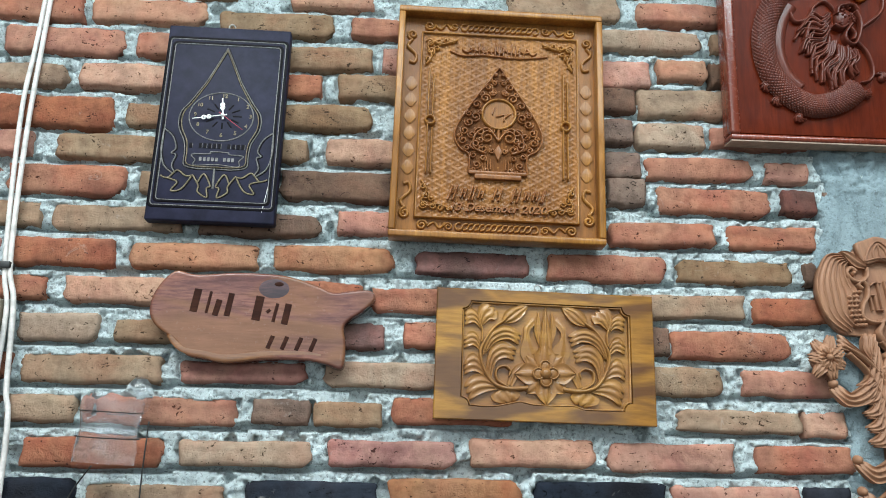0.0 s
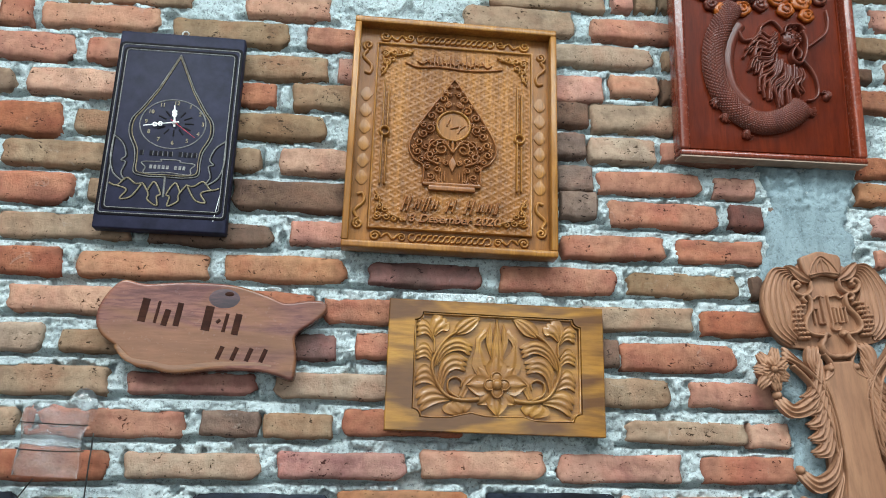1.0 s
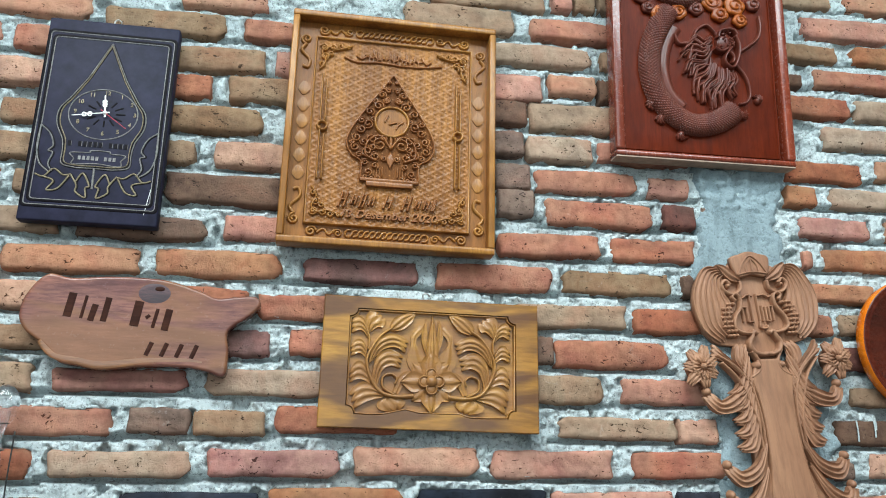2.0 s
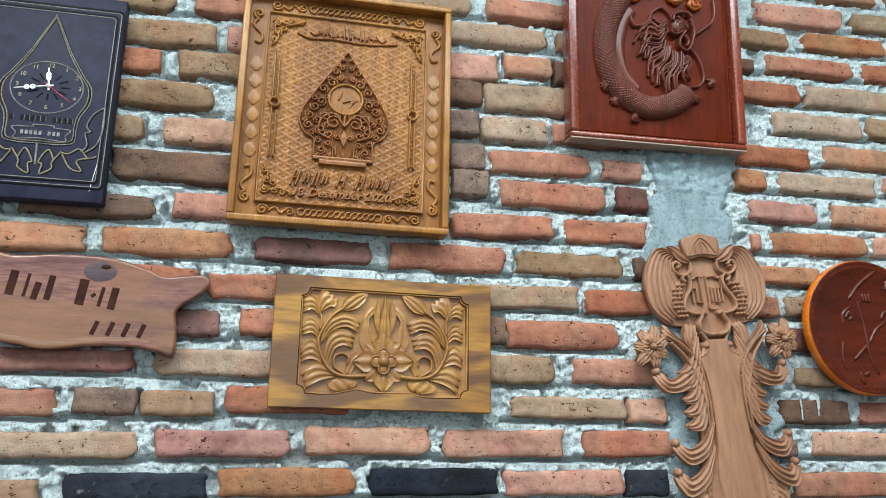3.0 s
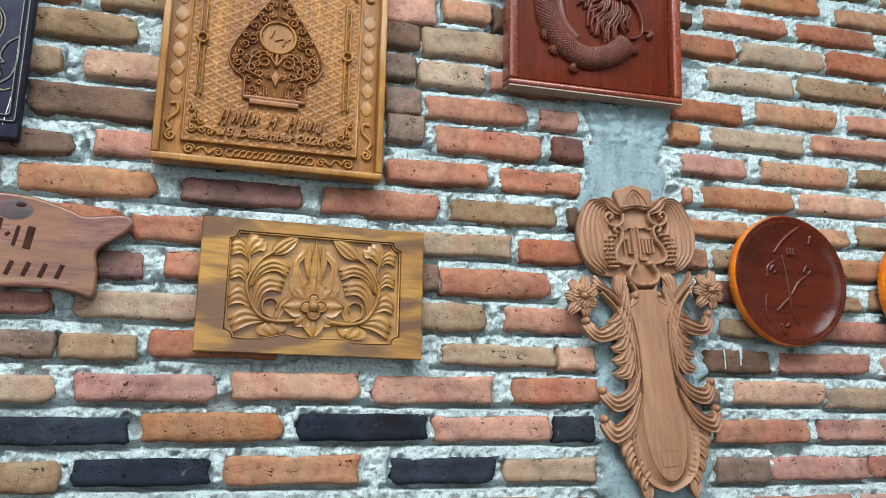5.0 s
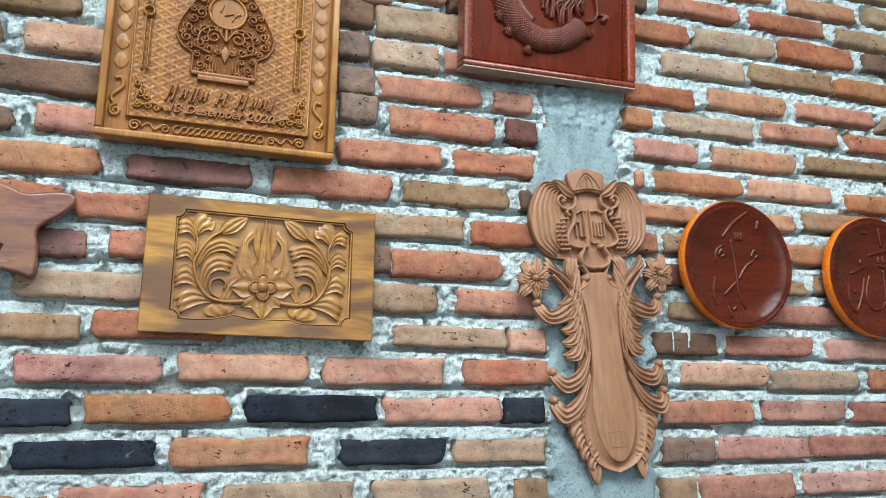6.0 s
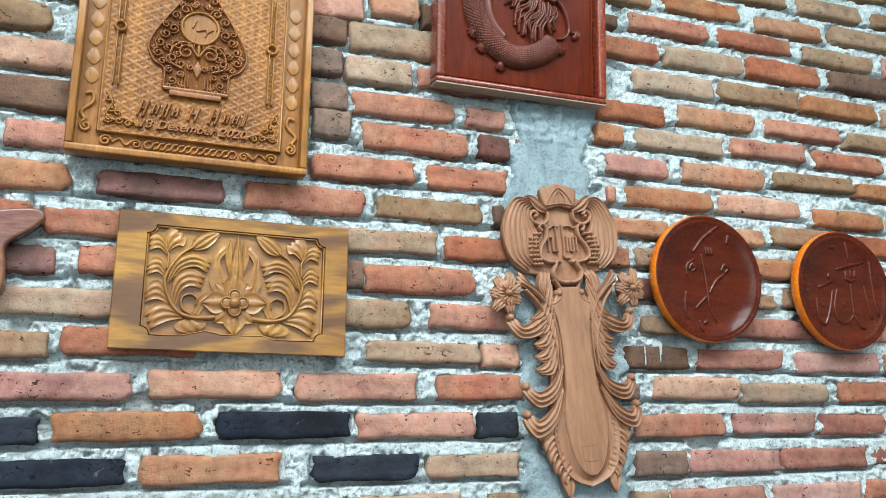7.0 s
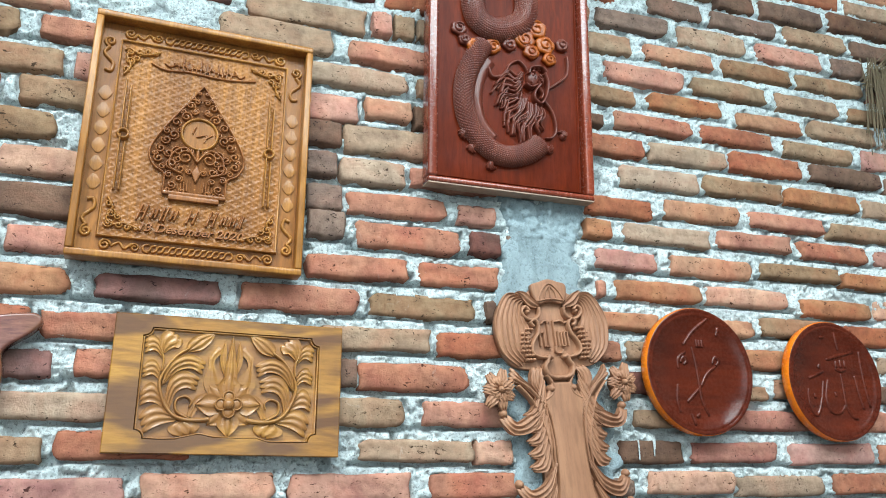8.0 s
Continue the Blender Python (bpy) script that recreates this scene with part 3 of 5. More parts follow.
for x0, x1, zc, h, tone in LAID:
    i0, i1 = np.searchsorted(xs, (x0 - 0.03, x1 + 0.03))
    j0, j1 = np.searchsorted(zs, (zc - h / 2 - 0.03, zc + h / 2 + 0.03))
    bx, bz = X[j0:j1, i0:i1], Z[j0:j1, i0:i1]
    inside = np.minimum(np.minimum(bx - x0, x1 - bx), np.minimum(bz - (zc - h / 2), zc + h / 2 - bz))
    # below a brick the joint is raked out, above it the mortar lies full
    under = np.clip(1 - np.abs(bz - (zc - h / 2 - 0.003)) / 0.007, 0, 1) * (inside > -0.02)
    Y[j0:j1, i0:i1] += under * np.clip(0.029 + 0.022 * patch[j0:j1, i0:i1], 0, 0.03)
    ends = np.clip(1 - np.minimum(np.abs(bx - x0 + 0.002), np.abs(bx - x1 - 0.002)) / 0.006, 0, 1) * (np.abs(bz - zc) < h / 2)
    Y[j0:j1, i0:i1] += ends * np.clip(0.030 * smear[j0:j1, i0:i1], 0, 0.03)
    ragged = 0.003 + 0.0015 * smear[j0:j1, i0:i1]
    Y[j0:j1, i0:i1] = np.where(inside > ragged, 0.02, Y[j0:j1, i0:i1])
me = sheet("mortar", xs, zs, np.minimum(Y, 0.0285), MORTAR)
mortar = new("mortar", me)
mortar.parent = wall
tagged(mortar, "rough pale grey-green cement mortar")

# smooth strip of plaster that fills a chase behind the tall carving
xs, zs = np.arange(0.70, 1.03, 0.004), np.arange(1.0, 1.93, 0.004)
X, Z = np.meshgrid(xs, zs)
low = np.interp(Z, [1.0, 1.35, 1.5, 1.68, 1.72, 1.82, 1.9], [0.772, 0.768, 0.758, 0.745, 0.752, 0.775, 0.775])
high = np.interp(Z, [1.0, 1.35, 1.5, 1.68, 1.75, 1.82, 1.9], [0.985, 0.985, 0.965, 0.935, 0.925, 0.945, 0.95])
wob = value_noise(X, Z, 0.03, 11) * 0.014 + value_noise(X, Z, 0.011, 12) * 0.007
inn = np.minimum(np.minimum(X - low, high - X), 1.893 - Z + 0.4 * wob) + wob
Y = np.where(inn > 0, 0.001 - 0.005 * np.clip(inn / 0.012, 0, 1), 0.001 + np.clip(-inn * 2, 0, 0.03))
Y += 0.0040 * value_noise(X * 3, Z * 0.6, 0.05, 17) + 0.0030 * value_noise(X, Z, 0.04, 13) + 0.0009 * value_noise(X, Z, 0.012, 14) + np.where(Z > 1.80, 0.005 * value_noise(X, Z, 0.014, 15) + 0.004 * value_noise(X, Z, 0.0085, 16), 0)
strip = new("plaster_strip", sheet("plaster_strip", xs, zs, Y, PLASTER, inn > -0.012))
tagged(strip, "smooth bluish grey plaster filling a chase in the bricks", kind="structure")

# ---- things on the wall (x right, z up, front towards -y) ----


def screw_eye(parent, x, z, y):
    e = stroke(bmesh.new(), arc(x, z + 0.006, 0.006, 0, 340, 14), 0.0014, 0.0028, y)
    return part("screw_eye", e, STEEL, parent, "small steel screw eye")


# black clock board
def wall_clock():
    c = thing("wall_clock", pose(-0.363, -0.003, 1.884, 0.6, 0.6, 0), "matt black wooden wall clock with scratched gold carving, hung on bricks", "clock")
    w, h, f = 0.1135, 0.193, -0.030
    part("board", box(bmesh.new(), -w, w, f, -0.006, -h, h, 0.003), BLACKPAINT, c)
    # border: raised dark lines paint the shade of its grooves
    for dx, dz in ((0.0045, 0.026), (0.0135, 0.036)):
        ring = rounded_box(w - dx, h - dz, 0.006)
        part("border_groove_shade", stroke(bmesh.new(), ring, 0.0032, 0.0010, f, True, sides=3), DARKMARK, c, "raised black line painting the shade of a border groove")
        part("border_line", stroke(bmesh.new(), [(x * 0.978, z * 0.987) for x, z in ring], 0.0010, 0.0014, f, True, sides=3), SILVERLINE, c, "worn border line")
    # pointed leaf outline round the dial: groove shade as a raised black line between two worn lines
    half = [(0, 0.149), (-0.032, 0.078), (-0.056, 0.038), (-0.072, 0.014), (-0.073, -0.014), (-0.060, -0.043), (-0.057, -0.065), (-0.055, -0.089), (-0.028, -0.095), (0, -0.094)]
    pts = [Vector(half[0])] + rounded(half[1:9], 5) + [Vector(half[9])]
    for name, k, r, hh, mat in (("leaf_groove_shade", 0.975, 0.0034, 0.0012, DARKMARK), ("leaf_outline", 1.0, 0.0012, 0.0022, SILVERLINE), ("inner_outline", 0.93, 0.0010, 0.0020, GOLDLINE)):
        bm = bmesh.new()
        for e in (-1, 1):
            stroke(bm, [(e * p.x * k, 0.02 + (p.y - 0.02) * (0.5 + 0.5 * k)) for p in pts], r, hh, f, sides=4)
        part(name, bm, mat, c)
    dial = part("dial", stroke(bmesh.new(), arc(0.001, 0.009, 0.058, 0, 360, 48, 0.048)[:-1], 0.0011, 0.0016, f, True, sides=3), SILVERLINE, c, "thin oval dial ring")
    for k in range(12):
        a = radians(90 - 30 * (k + 1))
        words("numeral", str(k + 1), 0.0105, 0.0006, GOLDLINE, dial, 0.004 + 0.050 * math.cos(a), f - 0.001, 0.011 + 0.039 * math.sin(a))
    for k in range(12):
        a = radians(30 * k)
        mark = stroke(bmesh.new(), [(0.004 + 0.018 * math.cos(a), 0.011 + 0.014 * math.sin(a)), (0.004 + 0.034 * math.cos(a), 0.011 + 0.026 * math.sin(a))], 0.0016, 0.0009, f, sides=3)
        part("hour_mark", mark, DARKMARK, dial)

    def hand(name, ang, ln, r, mat, y, eye=True):
        a = radians(ang)
        bm = bmesh.new()
        d = (math.cos(a), math.sin(a))
        stroke(bm, [(0.004 - 0.008 * d[0], 0.011 - 0.008 * d[1]), (0.004 + ln * d[0], 0.011 + ln * d[1])], r, 0.0010, f - y, taper=(1, 0.5), sides=3)
        if eye:
            for q in (0.45, 0.62):
                stroke(bm, arc(0.004 + ln * q * d[0], 0.011 + ln * q * d[1], 0.0034, 0, 340, 10), 0.0013, 0.001, f - y, sides=3)
        part(name, bm, mat, c)
    hand("hour_hand", 96, 0.034, 0.0020, WHITEPAINT, 0.003)
    hand("minute_hand", 190, 0.055, 0.0013, WHITEPAINT, 0.004)
    hand("second_hand", -36, 0.048, 0.0007, REDPAINT, 0.005, False)
    part("hub", dome(bmesh.new(), 0.004, 0.011, 0.004, 0.006, f - 0.002), WHITEPAINT, c)
    # unreadable lettering as plain bars
    for k in range(12):
        if k not in (1, 7):
            bar = box(bmesh.new(), -0.050 + k * 0.0085, -0.0445 + k * 0.0085, f - 0.0010, f, -0.054, -0.045)
            part("letter_bar", bar, DARKMARK, c, "small dark bar in place of lettering", False)
            part("bar_edge", stroke(bmesh.new(), [(-0.0442 + k * 0.0085, -0.054), (-0.0442 + k * 0.0085, -0.045)], 0.0005, 0.0013, f, sides=3), SILVERLINE, c)
    ribbon = rounded([(-0.044, -0.067), (-0.012, -0.065), (-0.010, -0.061), (0.020, -0.061), (0.023, -0.065), (0.048, -0.067), (0.041, -0.077), (0.040, -0.088), (0.0, -0.085), (-0.038, -0.088), (-0.037, -0.077)], 4, True)
    part("ribbon", stroke(bmesh.new(), ribbon, 0.0011, 0.0017, f, True, sides=3), SILVERLINE, c, "carved ribbon outline")
    for k in range(9):
        if k != 5:
            part("ribbon_bar", box(bmesh.new(), -0.030 + k * 0.0072, -0.0255 + k * 0.0072, f - 0.0010, f, -0.079, -0.072), SILVERLINE, c, "", False)
    for e in (-1, 1):
        for name, pts, r in (("flame", [(-0.098, -0.019), (-0.081, -0.034), (-0.073, -0.056), (-0.080, -0.066), (-0.072, -0.070), (-0.077, -0.090), (-0.069, -0.104)], 0.0013), ("flame", [(-0.098, -0.019), (-0.099, -0.061), (-0.091, -0.090), (-0.074, -0.105)], 0.0015),
                             ("root_scroll", [(-0.095, -0.110), (-0.081, -0.114), (-0.066, -0.099), (-0.050, -0.109), (-0.037, -0.107)], 0.0015), ("root_scroll", [(-0.084, -0.114), (-0.064, -0.121), (-0.073, -0.138), (-0.055, -0.134), (-0.040, -0.110)], 0.0015),
                             ("root_scroll", [(-0.037, -0.108), (-0.026, -0.126), (-0.026, -0.138), (-0.009, -0.148), (-0.011, -0.131), (-0.005, -0.126), (-0.018, -0.104), (-0.028, -0.121)], 0.0015)):
            curve = rounded([(e * x, z) for x, z in pts], 6)
            # the dark line beside each curve is its groove's shade, put in as colour
            part("carved_groove_shade", stroke(bmesh.new(), [(p.x + 0.0016, p.y) for p in curve], 0.0022, 0.0008, f, sides=3), DARKMARK, c)
            part(name, stroke(bmesh.new(), curve, r, 0.0024, f, sides=3), SILVERLINE if name == "flame" else GOLDLINE, c)
    part("stem", stroke(bmesh.new(), [(-0.001, -0.094), (0, -0.132)], 0.0020, 0.0022, f), SILVERLINE, c)
    part("scratch", stroke(bmesh.new(), [(0.099, -0.110), (0.090, -0.172)], 0.0005, 0.0004, f, sides=3), WHITEPAINT, c, "pale scratch through the paint")
    screw_eye(c, 0.0, h + 0.001, -0.018)
    return c


# large carved wedding panel
def carved_panel():
    c = thing("carved_panel", pose(0.148, -0.006, 1.902, 1.4, 0.9, 0), "golden varnished teak relief panel with carved tree-of-life leaf, hung on bricks", "wall carving")
    w, h = 0.195, 0.230
    f = -0.014
    part("backboard", box(bmesh.new(), -w + 0.004, w - 0.004, f, -0.004, -h + 0.004, h - 0.004), GOLDWOOD_DEEP, c, smooth=False)
    t = 0.0125
    for name, b in (("top_rail", (-w, w, h - t, h)), ("bottom_rail", (-w, w, -h, -h + t)), ("side_rail", (-w, -w + t, -h + t, h - t)), ("side_rail", (w - t, w, -h + t, h - t))):
        part(name, box(bmesh.new(), b[0], b[1], -0.040, -0.002, b[2], b[3], 0.0025), GOLDWOOD, c)
    # field cut with a star lattice
    xs, zs = np.linspace(-0.148, 0.148, 330), np.linspace(-0.186, 0.183, 400)
    X, Z = np.meshgrid(xs, zs)
    s = 0.0148
    D = np.full(X.shape, 9.0)
    for a in (0, 60, 120):
        p = (X * math.cos(radians(a)) + Z * math.sin(radians(a))) / s
        D = np.minimum(D, np.abs(p - np.round(p)))
    P = np.full(X.shape, 9.0)
    for a in (30, 90, 150):
        p = (X * math.cos(radians(a)) + Z * math.sin(radians(a))) / (s * 0.5774)
        P = np.minimum(P, np.abs(p - np.round(p)))
    Y = f - 0.0045 + 0.0058 * np.minimum(D, 0.33) - 0.0006 * np.clip(1 - P / 0.2, 0, 1)
    field = new("field", sheet("field", xs, zs, Y, GOLDWOOD_DEEP))
    field.parent = c
    tagged(field, "star lattice background")
    part("inner_moulding", stroke(bmesh.new(), [(-0.149, -0.187), (0.149, -0.187), (0.149, 0.184), (-0.149, 0.184)], 0.0030, 0.011, f, True), GOLDWOOD, c)
    fy = f - 0.004
    # pointed tree-of-life leaf
    half = [(0, 0.128), (-0.022, 0.094), (-0.050, 0.050), (-0.074, 0.008), (-0.082, -0.022), (-0.072, -0.046), (-0.055, -0.058), (-0.053, -0.078), (-0.054, -0.096)]
    edge = [half[0]] + rounded(half[1:], 5)
    rim = edge + [(-x, z) for x, z in reversed(edge)]
    rim = [tuple(q) for q in rim]
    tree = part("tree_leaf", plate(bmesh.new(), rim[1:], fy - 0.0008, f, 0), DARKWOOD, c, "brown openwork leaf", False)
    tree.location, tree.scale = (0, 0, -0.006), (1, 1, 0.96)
    part("leaf_rim", stroke(bmesh.new(), rim[1:], 0.0021, 0.0075, fy, True), BROWNCARVE, tree)
    part("ring", stroke(bmesh.new(), arc(0, 0.027, 0.031, 0, 360, 40)[:-1], 0.003, 0.0085, fy, True), GOLDWOOD, tree)
    part("medallion", plate(bmesh.new(), arc(0, 0.027, 0.029, 0, 360, 32)[:-1], fy - 0.003, fy, 0), GOLDWOOD_DEEP, tree, smooth=False)
    bm = bmesh.new()
    for x, z, a in ((-0.010, 0.034, 70), (0.002, 0.024, 20), (0.011, 0.020, 75), (0.016, 0.024, 40)):
        d = 0.008
        stroke(bm, [(x - d * math.cos(radians(a)), z - d * math.sin(radians(a))), (x + d * math.cos(radians(a)), z + d * math.sin(radians(a)))], 0.0016, 0.0025, fy - 0.004)
    part("initials", bm, BROWNCARVE, tree, "worn initials as plain bars")
    bm = bmesh.new()
    sc = [(0.010, 0.074, 0.006, 300), (0.007, 0.112, 0.0035, 30), (0.016, 0.100, 0.005, 120), (0.026, 0.060, 0.010, 200), (0.020, 0.084, 0.008, 220), (0.008, 0.094, 0.006, 160), (0.042, 0.046, 0.009, 240), (0.044, 0.020, 0.010, 300), (0.056, 0.008, 0.009, 30), (0.064, -0.010, 0.009, 60), (0.066, -0.030, 0.009, 90), (0.050, -0.018, 0.008, 10),
          (0.020, -0.022, 0.015, 150), (0.043, -0.038, 0.012, 200), (0.028, -0.046, 0.009, 80), (0.046, -0.060, 0.007, 120), (0.040, -0.080, 0.008, 300), (0.046, -0.090, 0.005, 20), (0.028, -0.066, 0.007, 250), (0.035, -0.012, 0.010, 330), (0.012, 0.072, 0.006, 20), (0.032, 0.070, 0.006, 60), (0.034, 0.030, 0.006, 200), (0.056, 0.026, 0.007, 140), (0.072, -0.020, 0.005, 10), (0.058, -0.046, 0.007, 190), (0.012, -0.050, 0.006, 60), (0.014, -0.008, 0.007, 240), (0.034, -0.028, 0.007, 20), (0.022, -0.090, 0.006, 90), (0.033, -0.093, 0.005, 200)]
    for x, z, r, a in sc:
        for s in (-1, 1):
            pts = [(s * q[0], q[1]) for q in spiral(x, z, r, r * 0.22, a, 1.35 if (x * 1000) % 2 else -1.35, 20)]
            stroke(bm, pts, 0.0022, 0.0065, fy - 0.001, taper=(0.7, 1.1), sides=4)
    for s in (-1, 1):
        stroke(bm, rounded([(0, -0.03), (s * 0.020, -0.004), (s * 0.042, -0.016), (s * 0.046, -0.044), (s * 0.024, -0.056)], 6), 0.0024, 0.007, fy - 0.001)
        for k in range(4):
            stroke(bm, [(s * (0.014 + 0.005 * k), -0.088), (s * (0.014 + 0.005 * k), -0.068 - 0.003 * k)], 0.0013, 0.005, fy - 0.001, sides=4)
    stroke(bm, [(0, -0.005), (0, -0.03)], 0.003, 0.006, fy - 0.001)
    part("scrollwork", bm, BROWNCARVE, tree, "fine spiral vine openwork")
    part("gate", plate(bmesh.new(), [(0, -0.036), (0.008, -0.052), (0, -0.072), (-0.008, -0.052)], fy - 0.006, fy, 0.002), BROWNCARVE, tree)
    part("plinth", box(bmesh.new(), -0.043, 0.043, fy - 0.009, fy, -0.109, -0.099, 0.0015), BROWNCARVE, tree)
    part("plinth_step", box(bmesh.new(), -0.054, 0.054, fy - 0.007, fy, -0.099, -0.092, 0.0015), BROWNCARVE, tree)
    # slim rods with rings
    for x in (-0.1285, 0.1255):
        bm = bmesh.new()
        for d in (-0.0042, 0.0042):
            for a, b in ((0.100, 0.011), (-0.009, -0.104)):
                z0, z1 = (a + (0.008 if d < 0 else -0.006)), b
                stroke(bm, [(x + d, z0), (x + d, z1)], 0.0019, 0.010, fy, sides=4)
        rod = part("rod", bm, GOLDWOOD, c)
        part("rod_ring", stroke(bmesh.new(), arc(x, 0.001, 0.0085, 0, 360, 20)[:-1], 0.0026, 0.011, fy, True), GOLDWOOD, rod)
    # corner vines
    for sx in (-1, 1):
        for sz in (-1, 1):
            bm = bmesh.new()
            z0 = 0.174 if sz > 0 else -0.176
            for dx, dz, r, a, t in ((0.010, 0.012, 0.008, 200, 1.3), (0.026, 0.010, 0.007, 90, -1.3), (0.041, 0.006, 0.006, 0, 1.2), (0.012, 0.030, 0.008, 60, -1.3), (0.008, 0.046, 0.006, 20, 1.2), (0.024, 0.024, 0.006, 120, 1.1), (0.055, 0.006, 0.004, 30, 1.0)):
                pts = [(sx * (0.144 - (q[0])), z0 - sz * q[1]) for q in spiral(dx, dz, r, r * 0.25, a, t, 18)]
                stroke(bm, pts, 0.0023, 0.007, fy, taper=(0.7, 1.2), sides=4)
            stroke(bm, [(sx * (0.144 - x), z0 - sz * z) for x, z in rounded([(0.004, 0.058), (0.014, 0.04), (0.006, 0.02), (0.018, 0.01), (0.035, 0.014), (0.062, 0.004)], 6)], 0.0022, 0.007, fy)
            part("corner_vine", bm, GOLDWOOD, c)
    # scrolls, braids and bosses of the border
    bf = f
    for sx in (-1, 1):
        for sz in (-1, 1):
            bm = bmesh.new()
            cx, cz = sx * 0.166, sz * 0.150
            stroke(bm, [(cx + sx * q[0], cz + sz * q[1]) for q in spiral(0.002, 0.030, 0.010, 0.002, 270, 1.5, 24)], 0.0029, 0.006, bf)
            stroke(bm, [(cx + sx * x, cz + sz * z) for x, z in rounded([(0.002, 0.020), (0.010, 0.006), (-0.006, -0.012), (-0.004, -0.028), (0.006, -0.026)], 6)], 0.0034, 0.006, bf)
            part("side_scroll", bm, GOLDWOOD, c)
            bm = bmesh.new()
            cx, cz = sx * 0.108, sz * 0.2015
            stroke(bm, [(cx + sx * q[0], cz + sz * q[1]) for q in spiral(0.028, 0.0, 0.010, 0.002, 180, 1.5, 24)], 0.0028, 0.006, bf)
            stroke(bm, [(cx + sx * q[0], cz + sz * q[1]) for q in spiral(-0.020, 0.001, 0.008, 0.002, 0, -1.4, 24)], 0.002, 0.005, bf)
            stroke(bm, [(cx + sx * x, cz + sz * z) for x, z in rounded([(0.018, 0.002), (0.006, -0.006), (-0.004, 0.004), (-0.014, -0.006)], 6)], 0.0024, 0.005, bf)
            part("rail_scroll", bm, GOLDWOOD, c)
    for sz in (-1, 1):
        for k in range(13):
            x = -0.062 + k * 0.0103
            part("braid_strand", stroke(bmesh.new(), rounded([(x - 0.009, sz * 0.2015 - 0.006), (x - 0.002, sz * 0.2015 - 0.004), (x + 0.002, sz * 0.2015 + 0.004), (x + 0.009, sz * 0.2015 + 0.006)], 4), 0.0024, 0.0055, bf), GOLDWOOD, c)
        for e in (-1, 1):
            part("braid_end", stroke(bmesh.new(), arc(e * 0.068, sz * 0.2015, 0.007, 60 if e < 0 else -120, 300 if e < 0 else 120, 12), 0.0022, 0.005, bf), GOLDWOOD, c)
    for sx in (-1, 1):
        for k in range(6):
            z = 0.077 - 0.0338 * k
            bm = frond(bmesh.new(), [(sx * 0.166 - 0.003, z + 0.015), (sx * 0.166 - 0.011, z + 0.000), (sx * 0.166 - 0.003, z - 0.013)], [(sx * 0.166 + 0.003, z + 0.015), (sx * 0.166 + 0.011, z + 0.000), (sx * 0.166 + 0.003, z - 0.013)], 0.0028, bf, 2, 0.0, 14, 0.1)
            part("shell_boss", bm, GOLDWOOD, c)
    # couple's names and the flowing inscription stay plain bars, the date is cut out
    for x, wd, hh in ((-0.082, 0.013, 0.028), (-0.062, 0.010, 0.017), (-0.046, 0.009, 0.026), (-0.030, 0.010, 0.017), (0.0, 0.015, 0.024), (0.034, 0.014, 0.028), (0.054, 0.009, 0.017), (0.070, 0.010, 0.017), (0.084, 0.004, 0.023)):
        bm = bmesh.new()
        for e in (-0.5, 0.5):
            stroke(bm, [(x + e * wd * 0.7 - 0.15 * hh, -0.139 - hh / 2), (x + e * wd * 0.7 + 0.15 * hh, -0.139 + hh / 2)], 0.0024, 0.008, fy)
        stroke(bm, [(x - wd * 0.3, -0.139), (x + wd * 0.3, -0.139)], 0.0018, 0.007, fy)
        part("name_bar", bm, BROWNCARVE, c, "raised bar in place of a name")
    words("date", "13 Desember 2020", 0.021, 0.0022, BROWNCARVE, c, 0, fy - 0.003, -0.166, 0.3, 0.176, "raised brown date")
    bm = bmesh.new()
    for k in range(9):
        x = -0.062 + k * 0.0155
        stroke(bm, rounded([(x - 0.010, 0.152 + 0.004 * (k % 3)), (x, 0.147 + 0.003 * (k % 2)), (x + 0.009, 0.153)], 4), 0.0018, 0.005, fy)
    stroke(bm, rounded([(-0.095, 0.148), (-0.07, 0.139), (-0.03, 0.142), (0.02, 0.139), (0.06, 0.141), (0.092, 0.146)], 6), 0.0022, 0.005, fy)
    for k in range(13):
        x = -0.048 + k * 0.0078
        stroke(bm, [(x, 0.141), (x + 0.001, 0.155 + 0.014 * ((k * 7) % 4) / 3)], 0.0016, 0.005, fy)
    part("inscription", bm, BROWNCARVE, c, "flowing raised strokes")
    screw_eye(c, -0.003, h + 0.001, -0.02)
    return c


